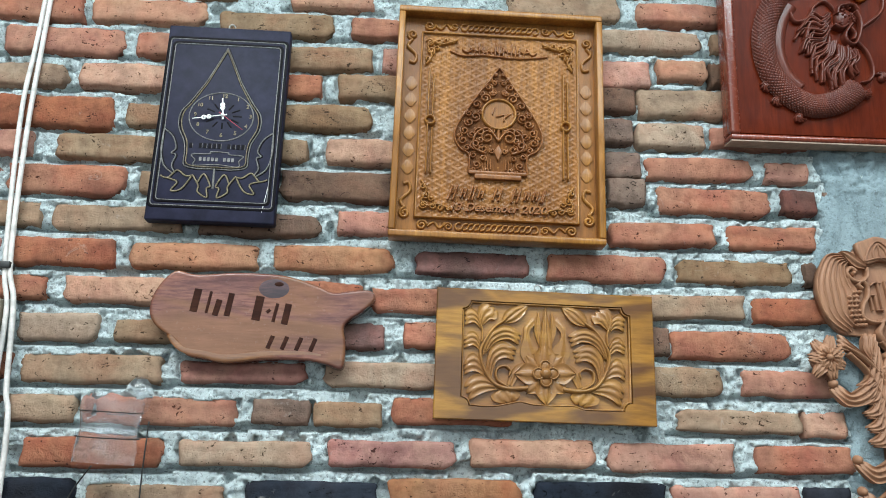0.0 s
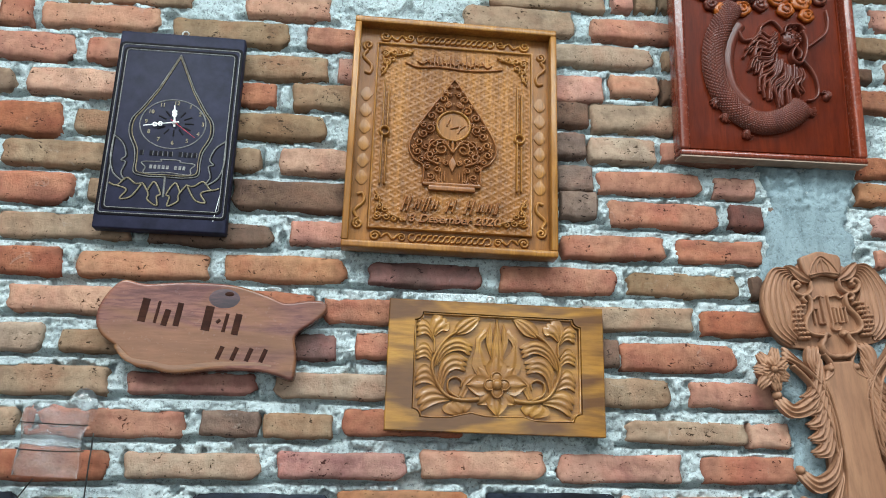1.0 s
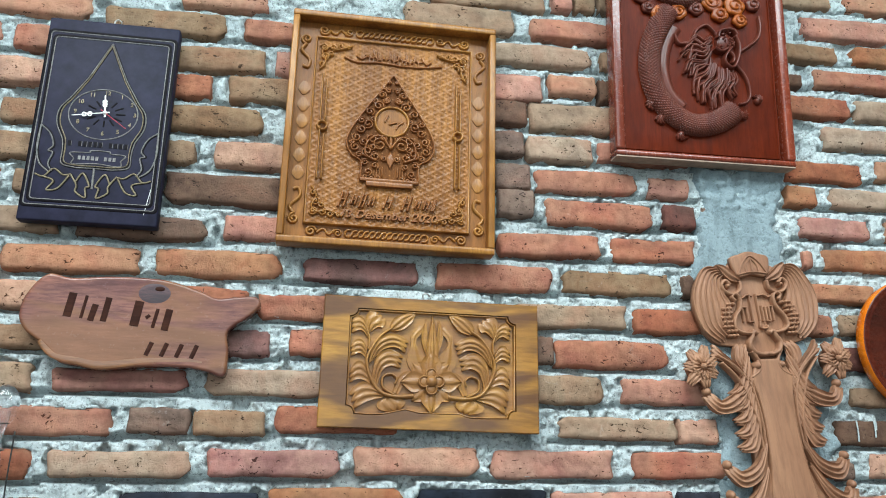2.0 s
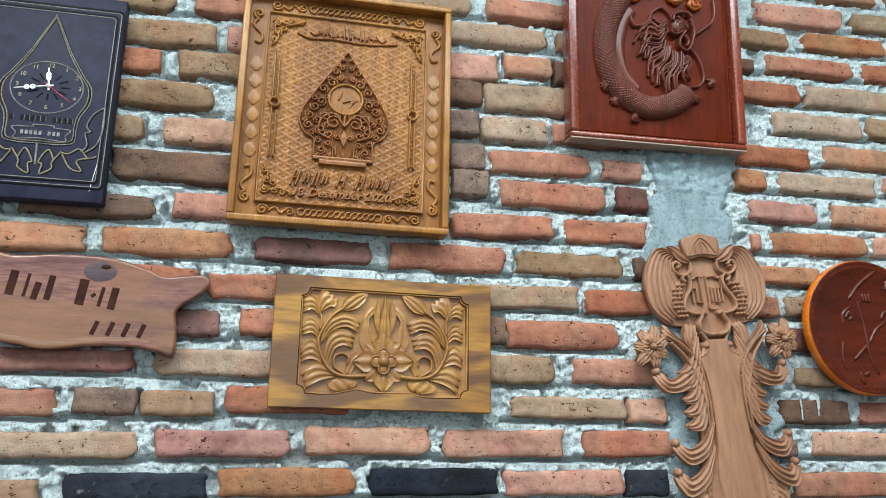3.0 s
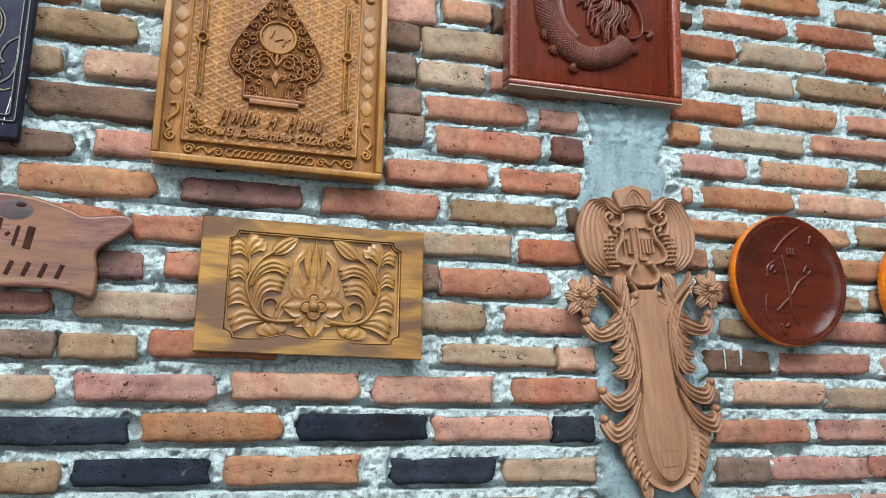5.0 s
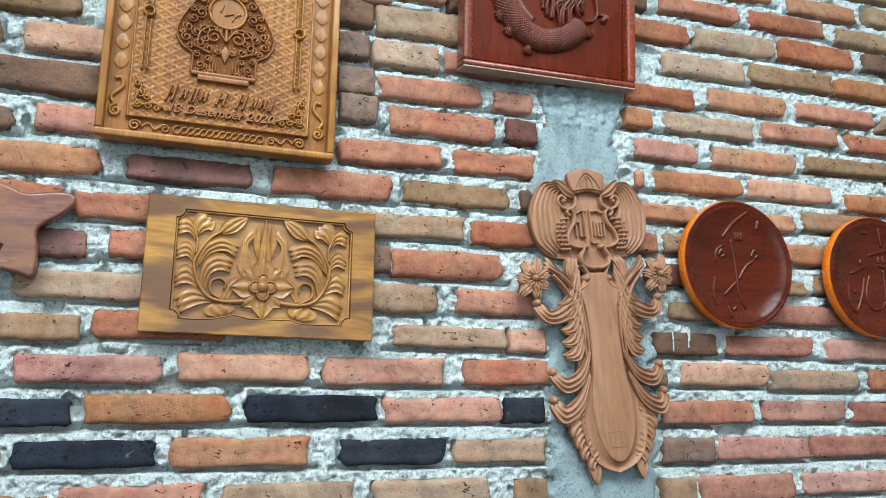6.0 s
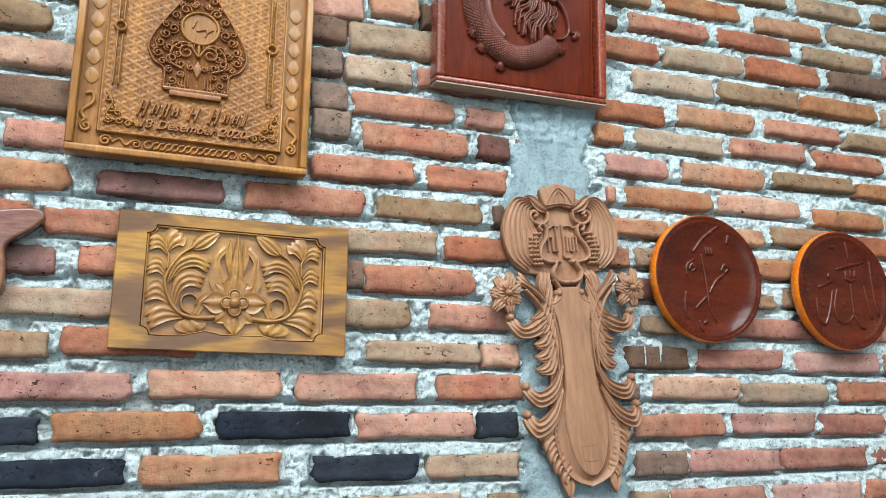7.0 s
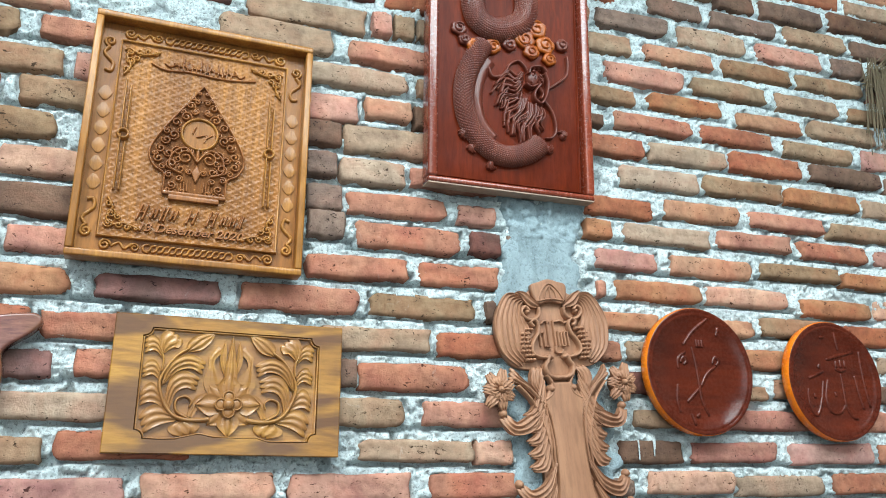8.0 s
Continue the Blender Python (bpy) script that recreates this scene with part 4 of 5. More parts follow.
# carved flower plaque
def flower_plaque():
    c = thing("flower_plaque", pose(0.228, -0.001, 1.4705, 0.2, 0.9, 0), "streaky varnished wooden plaque carved with flower and scrolls, on bricks", "wall carving")
    w, h, f, fy = 0.190, 0.113, -0.024, -0.0135
    # field edge: hollow corners and a waved foot
    inner = []
    for cx, cz, a0, a1 in ((0.150, -0.090, 180, 90), (0.150, 0.091, 270, 180), (-0.145, 0.092, 0, -90), (-0.145, -0.090, 90, 0)):
        inner += arc(cx, cz, 0.014, a0, a1, 5)
    inner += [(-0.110, -0.091), (-0.082, -0.090), (-0.044, -0.081), (-0.020, -0.086), (0.020, -0.086), (0.048, -0.085), (0.068, -0.091), (0.100, -0.091)]
    n = len(inner)
    part("back", box(bmesh.new(), -w + 0.001, w - 0.001, fy, -0.004, -h + 0.001, h - 0.001), FLOWERCARVE, c, smooth=False)
    # one board with a sunk field: outer sides, front ring, inner sides
    bm = bmesh.new()
    o = [(-w, -h), (w, -h), (w, h), (-w, h)]
    r0 = [bm.verts.new((x, -0.005, z)) for x, z in o]
    r1 = [bm.verts.new((x, f + 0.0015, z)) for x, z in o]
    r2 = [bm.verts.new((x - math.copysign(0.0015, x), f, z - math.copysign(0.0015, z))) for x, z in o]
    for a, b in ((r0, r1), (r1, r2)):
        for k in range(4):
            bm.faces.new((a[k], a[(k + 1) % 4], b[(k + 1) % 4], b[k]))
    i0 = [bm.verts.new((x, f, z)) for x, z in inner]
    i1 = [bm.verts.new((x * 0.985, fy + 0.002, z * 0.98)) for x, z in inner]
    for k in range(n):
        bm.faces.new((i0[k], i0[(k + 1) % n], i1[(k + 1) % n], i1[k]))
    es = [bm.edges.get((r2[k], r2[(k + 1) % 4])) for k in range(4)] + [bm.edges.get((i0[k], i0[(k + 1) % n])) for k in range(n)]
    bmesh.ops.triangle_fill(bm, edges=es, use_beauty=True)
    bmesh.ops.recalc_face_normals(bm, faces=bm.faces)
    part("board", bm, FLOWERWOOD, c, smooth=False)
    part("inner_line", stroke(bmesh.new(), [(x * 0.984, z * 0.976) for x, z in inner], 0.0017, 0.0090, fy, True), FLOWERCARVE, c)
    for s in (-1, 1):
        vine = bmesh.new()
        stroke(vine, [(s * p.x, p.y) for p in rounded([(0.030, -0.056), (0.062, -0.058), (0.088, -0.050), (0.105, -0.026), (0.112, 0.001), (0.104, 0.024), (0.088, 0.047), (0.070, 0.060)], 8)], 0.0030, 0.0125, fy, taper=(1.5, 0.8))
        stroke(vine, [(s * p.x, p.y) for p in rounded([(0.110, 0.020), (0.109, 0.040), (0.113, 0.053), (0.117, 0.066)], 6)], 0.0024, 0.0105, fy, taper=(1.0, 0.6))
        stroke(vine, [(s * p.x, p.y) for p in rounded([(0.062, -0.056), (0.082, -0.044), (0.083, -0.026), (0.070, -0.020), (0.060, -0.027), (0.062, -0.037)], 6)], 0.0024, 0.0115, fy, taper=(1.2, 0.8))
        part("vine", vine, FLOWERCARVE, c, "curving carved stem")
        for out, inn, hh, fl, lobe in (
            ([(0.112, 0.049), (0.118, 0.070), (0.130, 0.079), (0.143, 0.072)], [(0.111, 0.041), (0.121, 0.052), (0.130, 0.053), (0.140, 0.046)], 0.0085, 3, 0.16),
            ([(0.112, 0.051), (0.118, 0.070), (0.113, 0.086), (0.099, 0.091)], [(0.110, 0.049), (0.096, 0.060), (0.087, 0.060), (0.080, 0.073)], 0.0090, 4, 0.16),
            ([(0.075, 0.057), (0.072, 0.072), (0.057, 0.084), (0.028, 0.090)], [(0.070, 0.054), (0.051, 0.058), (0.038, 0.070), (0.028, 0.088)], 0.0095, 3, 0.14),
            ([(0.110, -0.005), (0.099, 0.033), (0.071, 0.050), (0.040, 0.040)], [(0.103, 0.000), (0.086, 0.020), (0.064, 0.026), (0.046, 0.016)], 0.0115, 4, 0.10),
            ([(0.103, -0.028), (0.097, 0.006), (0.077, 0.022), (0.048, 0.014)], [(0.093, -0.042), (0.085, -0.015), (0.069, -0.006), (0.054, -0.012)], 0.0105, 4, 0.14),
            ([(0.066, -0.050), (0.056, -0.024), (0.043, -0.014), (0.030, -0.013)], [(0.056, -0.054), (0.048, -0.040), (0.040, -0.034), (0.030, -0.036)], 0.0055, 2, 0.1),
            ([(0.112, 0.022), (0.121, 0.036), (0.132, 0.037), (0.142, 0.026)], [(0.114, 0.006), (0.123, 0.013), (0.131, 0.012), (0.140, 0.006)], 0.0085, 3, 0.18),
            ([(0.110, -0.014), (0.122, 0.000), (0.133, -0.004), (0.141, -0.018)], [(0.104, -0.038), (0.118, -0.032), (0.129, -0.032), (0.139, -0.040)], 0.0090, 4, 0.18),
            ([(0.086, -0.050), (0.109, -0.036), (0.125, -0.038), (0.140, -0.052)], [(0.080, -0.060), (0.103, -0.066), (0.119, -0.074), (0.130, -0.084)], 0.0095, 4, 0.18),
            ([(0.078, -0.060), (0.092, -0.070), (0.088, -0.080), (0.070, -0.086)], [(0.064, -0.060), (0.053, -0.060), (0.043, -0.068), (0.050, -0.080)], 0.0080, 3, 0.16)):
            part("leaf", frond(bmesh.new(), [(s * x, z) for x, z in out], [(s * x, z) for x, z in inn], hh * 1.15, fy, min(fl, 3), lobe, 20, 0.32), FLOWERCARVE, c)
        # tall sepals beside the spear
        part("sepal", frond(bmesh.new(), [(s * x, z) for x, z in [(0.030, -0.020), (0.043, 0.004), (0.037, 0.032), (0.036, 0.052), (0.022, 0.069)]], [(s * x, z) for x, z in [(0.006, -0.010), (0.011, 0.010), (0.025, 0.028), (0.027, 0.042), (0.014, 0.058)]], 0.0095, fy, 2, 0.0, 20, 0.2), FLOWERCARVE, c)
        part("sepal_tip", frond(bmesh.new(), [(s * x, z) for x, z in [(0.010, 0.016), (0.017, 0.034), (0.019, 0.052), (0.012, 0.078)]], [(s * x, z) for x, z in [(0.004, 0.020), (0.008, 0.040), (0.009, 0.056), (0.011, 0.076)]], 0.0115, fy, 1, 0.0), FLOWERCARVE, c)
    part("spear", frond(bmesh.new(), [(-0.009, 0.000), (-0.010, 0.020), (-0.0075, 0.045), (0.0, 0.087)], [(0.011, 0.000), (0.011, 0.020), (0.0075, 0.045), (0.0005, 0.087)], 0.0140, fy, 2, 0.0), FLOWERCARVE, c)
    fx, fz = 0.0, -0.031
    for k in range(8):
        a = radians(45 * k + 2)
        d, s = Vector((math.cos(a), math.sin(a))), Vector((-math.sin(a), math.cos(a)))
        ln, wd = (0.054 if k % 2 == 0 else 0.047), 0.0180
        o = Vector((fx, fz))
        side = [[tuple(o + d * (ln * q) + s * (e * wd * v)) for q, v in ((0.12, 0.3), (0.42, 0.9), (0.66, 0.92), (1.0, 0.0))] for e in (1, -1)]
        part("petal", frond(bmesh.new(), side[0], side[1], 0.0125 if k % 2 == 0 else 0.0105, fy, 2, 0.0), FLOWERCARVE, c)
    for k in range(4):
        a = radians(90 * k + 2)
        cx, cz = fx + 0.0125 * math.cos(a), fz + 0.0125 * math.sin(a)
        cup = dome(bmesh.new(), cx, cz, 0.0095, 0.004, fy - 0.0105, 14)
        stroke(cup, arc(cx, cz, 0.0092, 0, 360, 18)[:-1], 0.0020, 0.0075, fy - 0.0085, True)
        part("inner_petal", cup, FLOWERCARVE, c)
    part("flower_heart", dome(bmesh.new(), fx, fz, 0.0102, 0.0100, fy - 0.0120, 16), FLOWERCARVE, c)
    screw_eye(c, -0.012, h + 0.001, -0.016)
    return c


# live-edge name board
def slab_sign():
    c = thing("name_board", pose(-0.262, -0.003, 1.520, 0.8, 0, 0), "glossy live-edge brown wood slab with dark carved lettering, on bricks", "sign")
    outline = rounded([(-0.188, 0.010), (-0.182, 0.045), (-0.153, 0.081), (-0.114, 0.076), (-0.046, 0.081), (0.032, 0.079), (0.091, 0.063), (0.121, 0.051), (0.155, 0.055), (0.185, 0.056), (0.194, 0.041), (0.176, 0.021), (0.144, -0.005), (0.147, -0.039), (0.143, -0.080), (0.114, -0.074), (0.080, -0.068), (0.014, -0.068), (-0.051, -0.075), (-0.089, -0.069), (-0.118, -0.064), (-0.134, -0.047), (-0.150, -0.033), (-0.176, -0.014)], 5, True)
    part("slab", plate(bmesh.new(), outline, -0.026, -0.002, 0.006, 4), SLABWOOD, c)
    # pale sapwood along the lower edge
    low = rounded([(-0.150, -0.030), (-0.128, -0.052), (-0.089, -0.060), (-0.051, -0.066), (0.014, -0.058), (0.080, -0.056), (0.114, -0.060), (0.137, -0.062)], 5)
    part("sapwood_edge", stroke(bmesh.new(), low, 0.0110, 0.0013, -0.0252, taper=(0.4, 0.15), mid=1.4), SLABEDGE, c, "pale sapwood edge")
    for x, wd, z0, z1 in ((-0.114, 0.018, 0.010, 0.050), (-0.092, 0.007, 0.008, 0.046), (-0.077, 0.014, 0.004, 0.032), (-0.057, 0.014, 0.004, 0.044), (-0.008, 0.020, -0.002, 0.040), (0.010, 0.008, 0.012, 0.017), (0.022, 0.008, -0.004, 0.028), (0.041, 0.016, -0.008, 0.028)):
        part("letter_bar", stroke(bmesh.new(), [(x, z0), (x + 0.006, z1)], wd * 0.36, 0.0008, -0.0262), DARKLINE, c, "dark carved bar in place of lettering")
    for k in range(4):
        x = 0.016 + k * 0.024
        part("small_letter_bar", stroke(bmesh.new(), [(x, -0.050 - 0.001 * k), (x + 0.008, -0.028 - 0.001 * k)], 0.0036, 0.0007, -0.0262), DARKLINE, c)
    part("knot", dome(bmesh.new(), 0.020, 0.054, 0.026, 0.0005, -0.0260, 22, 0.017), KNOTWOOD, c, "dark purple knot")
    part("knot_heart", dome(bmesh.new(), 0.028, 0.062, 0.008, 0.0012, -0.0265, 14, 0.004), DARKLINE, c)
    return c


# dragon panel
def dragon_panel():
    c = thing("dragon_panel", pose(0.7715, -0.030, 2.262, 4.5, 0, 0), "glossy red-brown wooden panel carved with a coiled dragon, on bricks", "wall carving")
    w, h = 0.189, 0.376
    part("board", box(bmesh.new(), -w + 0.003, w - 0.003, -0.020, -0.004, -h + 0.003, h - 0.003), REDWOOD, c, smooth=False)
    t = 0.020
    for name, b in (("top_rail", (-w, w, h - t, h)), ("bottom_rail", (-w, w, -h, -h + t * 0.6)), ("side_rail", (-w, -w + t, -h + t * 0.6, h - t)), ("side_rail", (w - t, w, -h + t * 0.6, h - t))):
        part(name, box(bmesh.new(), b[0], b[1], -0.042, -0.002, b[2], b[3], 0.005, 3), REDEDGE, c)
    part("underside", box(bmesh.new(), -w + 0.002, w - 0.002, -0.039, -0.003, -h - 0.0025, -h), UNDERSIDE, c, "raw brown underside", False)
    part("inner_bead", stroke(bmesh.new(), [(-w + t + 0.004, -h + t), (w - t - 0.004, -h + t), (w - t - 0.004, h - t - 0.004), (-w + t + 0.004, h - t - 0.004)], 0.002, 0.004, -0.020, True), REDWOOD, c)
    f = -0.020
    bm = bmesh.new()

    # coils: fat half-round bodies with rows of small overlapping scales
    def body(pts, r, hh, taper):
        sp = rounded(pts, 16)
        stroke(bm, sp, r, hh, f, taper=taper, sides=10)
        n = len(sp)
        for i in range(1, n - 1):
            d = (sp[i + 1] - sp[i - 1]).normalized()
            s = Vector((-d.y, d.x))
            tt = i / (n - 1)
            ww = r * (taper[0] * (1 - tt) + taper[1] * tt)
            for k in range(1, 9):
                a = math.pi * (k + 0.5 * (i % 2)) / 9
                o = sp[i] + s * (ww * math.cos(a))
                dome(bm, o.x, o.y, 0.0031, 0.0016, f - hh * math.sin(a) * 0.96, 6, 0.0031, 2)
    body([(-0.060, -0.050), (-0.080, -0.082), (-0.101, -0.130), (-0.107, -0.183), (-0.095, -0.235), (-0.066, -0.273), (-0.030, -0.294), (0.004, -0.295), (0.042, -0.281), (0.070, -0.258)], 0.0235, 0.022, (0.9, 0.95))
    body([(-0.085, 0.085), (-0.084, 0.035), (-0.072, 0.004), (-0.042, -0.010), (-0.008, -0.004), (0.030, 0.020), (0.042, 0.063), (0.028, 0.112), (-0.020, 0.140), (-0.066, 0.124)], 0.0265, 0.024, (1.0, 1.0))
    body([(-0.060, 0.250), (0.0, 0.235), (0.060, 0.265), (0.075, 0.310)], 0.026, 0.02, (1.0, 0.5))
    # belly band along the inside of the coil
    stroke(bm, rounded([(-0.046, -0.085), (-0.066, -0.122), (-0.075, -0.178), (-0.062, -0.230), (-0.036, -0.258)], 10), 0.0105, 0.007, f, taper=(1.4, 1.0))
    # skull, snout, jaw and brow
    rng = random.Random(5)
    dome(bm, 0.058, -0.112, 0.020, 0.014, f, 16, 0.026)
    for k in range(26):
        a, q = rng.uniform(0, 6.28), rng.uniform(0.2, 1.0)
        dome(bm, 0.060 + 0.019 * q * math.cos(a), -0.108 + 0.024 * q * math.sin(a), rng.uniform(0.0030, 0.0060), 0.019 - 0.006 * q, f, 8)
    for pts in ([(0.042, -0.104), (0.046, -0.090), (0.060, -0.084), (0.076, -0.084), (0.084, -0.094)], [(0.080, -0.096), (0.088, -0.120), (0.082, -0.150), (0.070, -0.168), (0.056, -0.160), (0.056, -0.144), (0.070, -0.124)], [(0.034, -0.128), (0.048, -0.134), (0.062, -0.126)], [(0.066, -0.134), (0.074, -0.146), (0.070, -0.158)]):
        stroke(bm, rounded(pts, 7), 0.0036, 0.018, f)
    # mane: unruly waved locks that fan out from the skull
    tips = rounded([(-0.026, -0.112), (-0.043, -0.148), (-0.036, -0.178), (-0.024, -0.212), (-0.004, -0.246), (0.014, -0.262), (0.044, -0.254), (0.074, -0.226)], 6)
    roots = rounded([(0.030, -0.104), (0.020, -0.128), (0.022, -0.150), (0.036, -0.165), (0.056, -0.176), (0.070, -0.180)], 6)
    for k, tip in enumerate(tips):
        q = roots[round(k / (len(tips) - 1) * (len(roots) - 1))] + Vector((rng.uniform(-0.006, 0.006), rng.uniform(-0.006, 0.006)))
        d = (tip - q) * rng.uniform(0.62, 1.05)
        s = Vector((-d.y, d.x)).normalized() * rng.uniform(0.004, 0.009)
        u = rng.uniform(0.26, 0.40)
        pts = [q, q + d * u + s, q + d * (u + 0.34) - s * 0.8, q + d + s * rng.uniform(0.3, 1.4)]
        stroke(bm, rounded(pts, 7), rng.uniform(0.0028, 0.0042), rng.uniform(0.009, 0.018), f, taper=(1.1, 0.7))
        dome(bm, pts[3].x, pts[3].y, 0.0036, 0.009, f, 8)
    for pts in ([(-0.050, -0.103), (-0.040, -0.122), (-0.013, -0.112), (-0.002, -0.089), (0.020, -0.075), (0.036, -0.087), (0.044, -0.102)], [(0.090, -0.130), (0.131, -0.097), (0.141, -0.068), (0.139, -0.043)], [(0.080, -0.158), (0.100, -0.183), (0.108, -0.219), (0.099, -0.239), (0.082, -0.244)]):
        stroke(bm, rounded(pts, 7), 0.0036, 0.010, f, taper=(1.1, 0.8))
    # claws
    for x, z, a0 in ((-0.104, -0.258, 190), (-0.086, -0.286, 215), (-0.046, -0.318, 250), (0.086, -0.266, 320), (0.124, -0.234, 60)):
        for k in range(4):
            a = radians(a0 + 30 * (k - 1.5))
            stroke(bm, rounded([(x, z), (x + 0.008 * math.cos(a), z + 0.008 * math.sin(a)), (x + 0.014 * math.cos(a + 0.6), z + 0.014 * math.sin(a + 0.6))], 5), 0.0036, 0.011, f, taper=(1.2, 0.5))
        dome(bm, x, z, 0.008, 0.010, f, 10)
    part("dragon_relief", bm, DRAGON, c, "plain coiled serpent relief")
    # lobed clouds, some left amber
    for x, z, r, a0, mat in ((-0.118, -0.024, 0.016, 30, DRAGON), (-0.105, -0.048, 0.013, 120, DRAGON), (-0.084, -0.058, 0.016, 200, CLOUDWOOD), (-0.040, -0.052, 0.017, 20, CLOUDWOOD), (0.000, -0.040, 0.015, 90, DRAGON), (0.036, -0.020, 0.022, 160, CLOUDWOOD), (0.066, 0.010, 0.022, 60, CLOUDWOOD), (0.052, -0.048, 0.017, 240, CLOUDWOOD), (0.086, -0.026, 0.021, 330, CLOUDWOOD), (0.096, -0.058, 0.015, 10, CLOUDWOOD), (0.128, -0.018, 0.015, 270, DRAGON)):
        bm = stroke(bmesh.new(), spiral(x, z, r * 0.75, r * 0.2, a0, 1.25, 24), 0.0038, 0.013, f - 0.002, taper=(0.8, 1.1))
        rim = [(x + r * (1 + 0.16 * abs(math.sin(2.5 * a))) * math.cos(a + radians(a0)), z + r * 0.9 * (1 + 0.16 * abs(math.sin(2.5 * a))) * math.sin(a + radians(a0))) for a in [2 * math.pi * q / 30 for q in range(30)]]
        plate(bm, rim, f - 0.010, f, 0.005, 3)
        part("cloud_scroll", bm, mat, c)
    return c


# tall leaf carving
def tall_carving():
    c = thing("tall_leaf_carving", pose(0.865, -0.004, 1.410, 0, -4.9, 0), "unvarnished reddish wooden carving with wings and leaves, on plaster", "wall carving")
    f0 = -0.010
    half = [(0.026, 0.288), (0.052, 0.266), (0.088, 0.264), (0.113, 0.240), (0.124, 0.205), (0.121, 0.170), (0.108, 0.140), (0.088, 0.122), (0.050, 0.114), (0.026, 0.098), (0.019, 0.080), (0.034, 0.060), (0.062, 0.052), (0.066, 0.020), (0.058, -0.010), (0.056, -0.050), (0.058, -0.090), (0.064, -0.130), (0.070, -0.170), (0.068, -0.215), (0.056, -0.255), (0.034, -0.276)]
    edge = rounded(half, 4)
    ring = [(0.0, 0.293)] + [tuple(q) for q in edge] + [(0.0, -0.284)] + [(-q.x, q.y) for q in reversed(edge)]
    part("back", plate(bmesh.new(), ring, f0 - 0.004, -0.001, 0.002), RAWWOOD, c)
    y1 = f0 - 0.004
    # plain tongue with raised rim, in a hollow cup
    te = rounded([(0.022, 0.088), (0.040, 0.054), (0.034, 0.020), (0.031, -0.030), (0.034, -0.100), (0.043, -0.150), (0.0435, -0.180), (0.037, -0.219), (0.024, -0.250), (0.009, -0.264)], 6)
    tongue = [tuple(q) for q in te] + [(0, -0.2665)] + [(-q.x, q.y) for q in reversed(te)]
    tg = part("tongue", plate(bmesh.new(), tongue, y1 - 0.012, y1, 0.004, 3), RAWWOOD, c, "plain planed tongue")
    rim = te[6:]
    part("rim", stroke(bmesh.new(), [(q.x - 0.001, q.y) for q in rim] + [(0, -0.2655)] + [(-q.x + 0.001, q.y) for q in reversed(rim)], 0.0014, 0.0142, y1), RAWWOOD, tg)
    part("stamp", stroke(bmesh.new(), [(-0.019, -0.212), (0.019, -0.212), (0.015, -0.222), (0.015, -0.240), (-0.015, -0.240), (-0.015, -0.222)], 0.0007, 0.0008, y1 - 0.0123, True, sides=3), RAWWOOD, tg)
    # crown
    part("crown", plate(bmesh.new(), rounded([(-0.030, 0.246), (-0.040, 0.282), (-0.020, 0.291), (0.0, 0.296), (0.020, 0.291), (0.040, 0.282), (0.030, 0.246), (0.0, 0.250)], 4, True), y1 - 0.012, y1, 0.004, 3), RAWWOOD, c)
    for pts in ([(-0.030, 0.250), (-0.018, 0.272), (0, 0.286), (0.018, 0.272), (0.030, 0.250)], [(-0.013, 0.252), (-0.011, 0.268), (0, 0.282)], [(0.0, 0.252), (0.0, 0.268), (0, 0.282)], [(0.013, 0.252), (0.011, 0.268), (0, 0.282)], [(-0.031, 0.250), (0.0, 0.2545), (0.031, 0.250)]):
        part("crown_line", stroke(bmesh.new(), rounded(pts, 6), 0.0020, 0.0036, y1 - 0.0115), RAWWOOD, c)
    wing_out = [(0.058, 0.264), (0.092, 0.268), (0.116, 0.236), (0.126, 0.200), (0.116, 0.152), (0.082, 0.120)]
    wing_in = [(0.058, 0.250), (0.066, 0.236), (0.064, 0.214), (0.056, 0.196), (0.062, 0.168), (0.058, 0.144)]
    for s in (-1, 1):
        def m(pts):
            return [(s * x, z) for x, z in pts]

        def mix(v, end):
            """A curve of the wing between its inner and outer edge, shortened at the tip."""
            pts = [(a[0] * (1 - v) + b[0] * v, a[1] * (1 - v) + b[1] * v) for a, b in zip(wing_in, wing_out)]
            last, prev = pts[-1], pts[-2]
            pts[-1] = (prev[0] + (last[0] - prev[0]) * end, prev[1] + (last[1] - prev[1]) * end)
            return m(pts)
        # wing of overlapping feathers
        for k in range(6):
            v = k / 6
            part("feather", frond(bmesh.new(), mix(v + 1 / 6, 1.0 - 0.10 * (k % 2)), mix(v, 1.0 - 0.10 * (k % 2)), 0.0150 - 0.0013 * k, y1, 1, 0.0, 26, 0.45), RAWWOOD, c)
            part("quill", stroke(bmesh.new(), rounded(mix(v + 1 / 6, 0.9), 6), 0.0017, 0.0165 - 0.0013 * k, y1, taper=(0.7, 0.6), mid=1.2), RAWWOOD, c)
        bm = bmesh.new()
        for k in range(24):
            u, v = k % 3, k // 3
            dome(bm, s * (0.050 + 0.007 * u + 0.003 * (v % 2) + 0.010 * math.sin(v / 7 * math.pi)), 0.194 - 0.0085 * v, 0.0046, 0.0135, y1 - 0.002, 8)
        part("down_feather", bm, RAWWOOD, c)
        part("ear_leaf", frond(bmesh.new(), m([(0.026, 0.242), (0.042, 0.256), (0.056, 0.268), (0.070, 0.272)]), m([(0.030, 0.236), (0.050, 0.240), (0.062, 0.252), (0.070, 0.270)]), 0.019, y1, 2, 0.0), RAWWOOD, c)
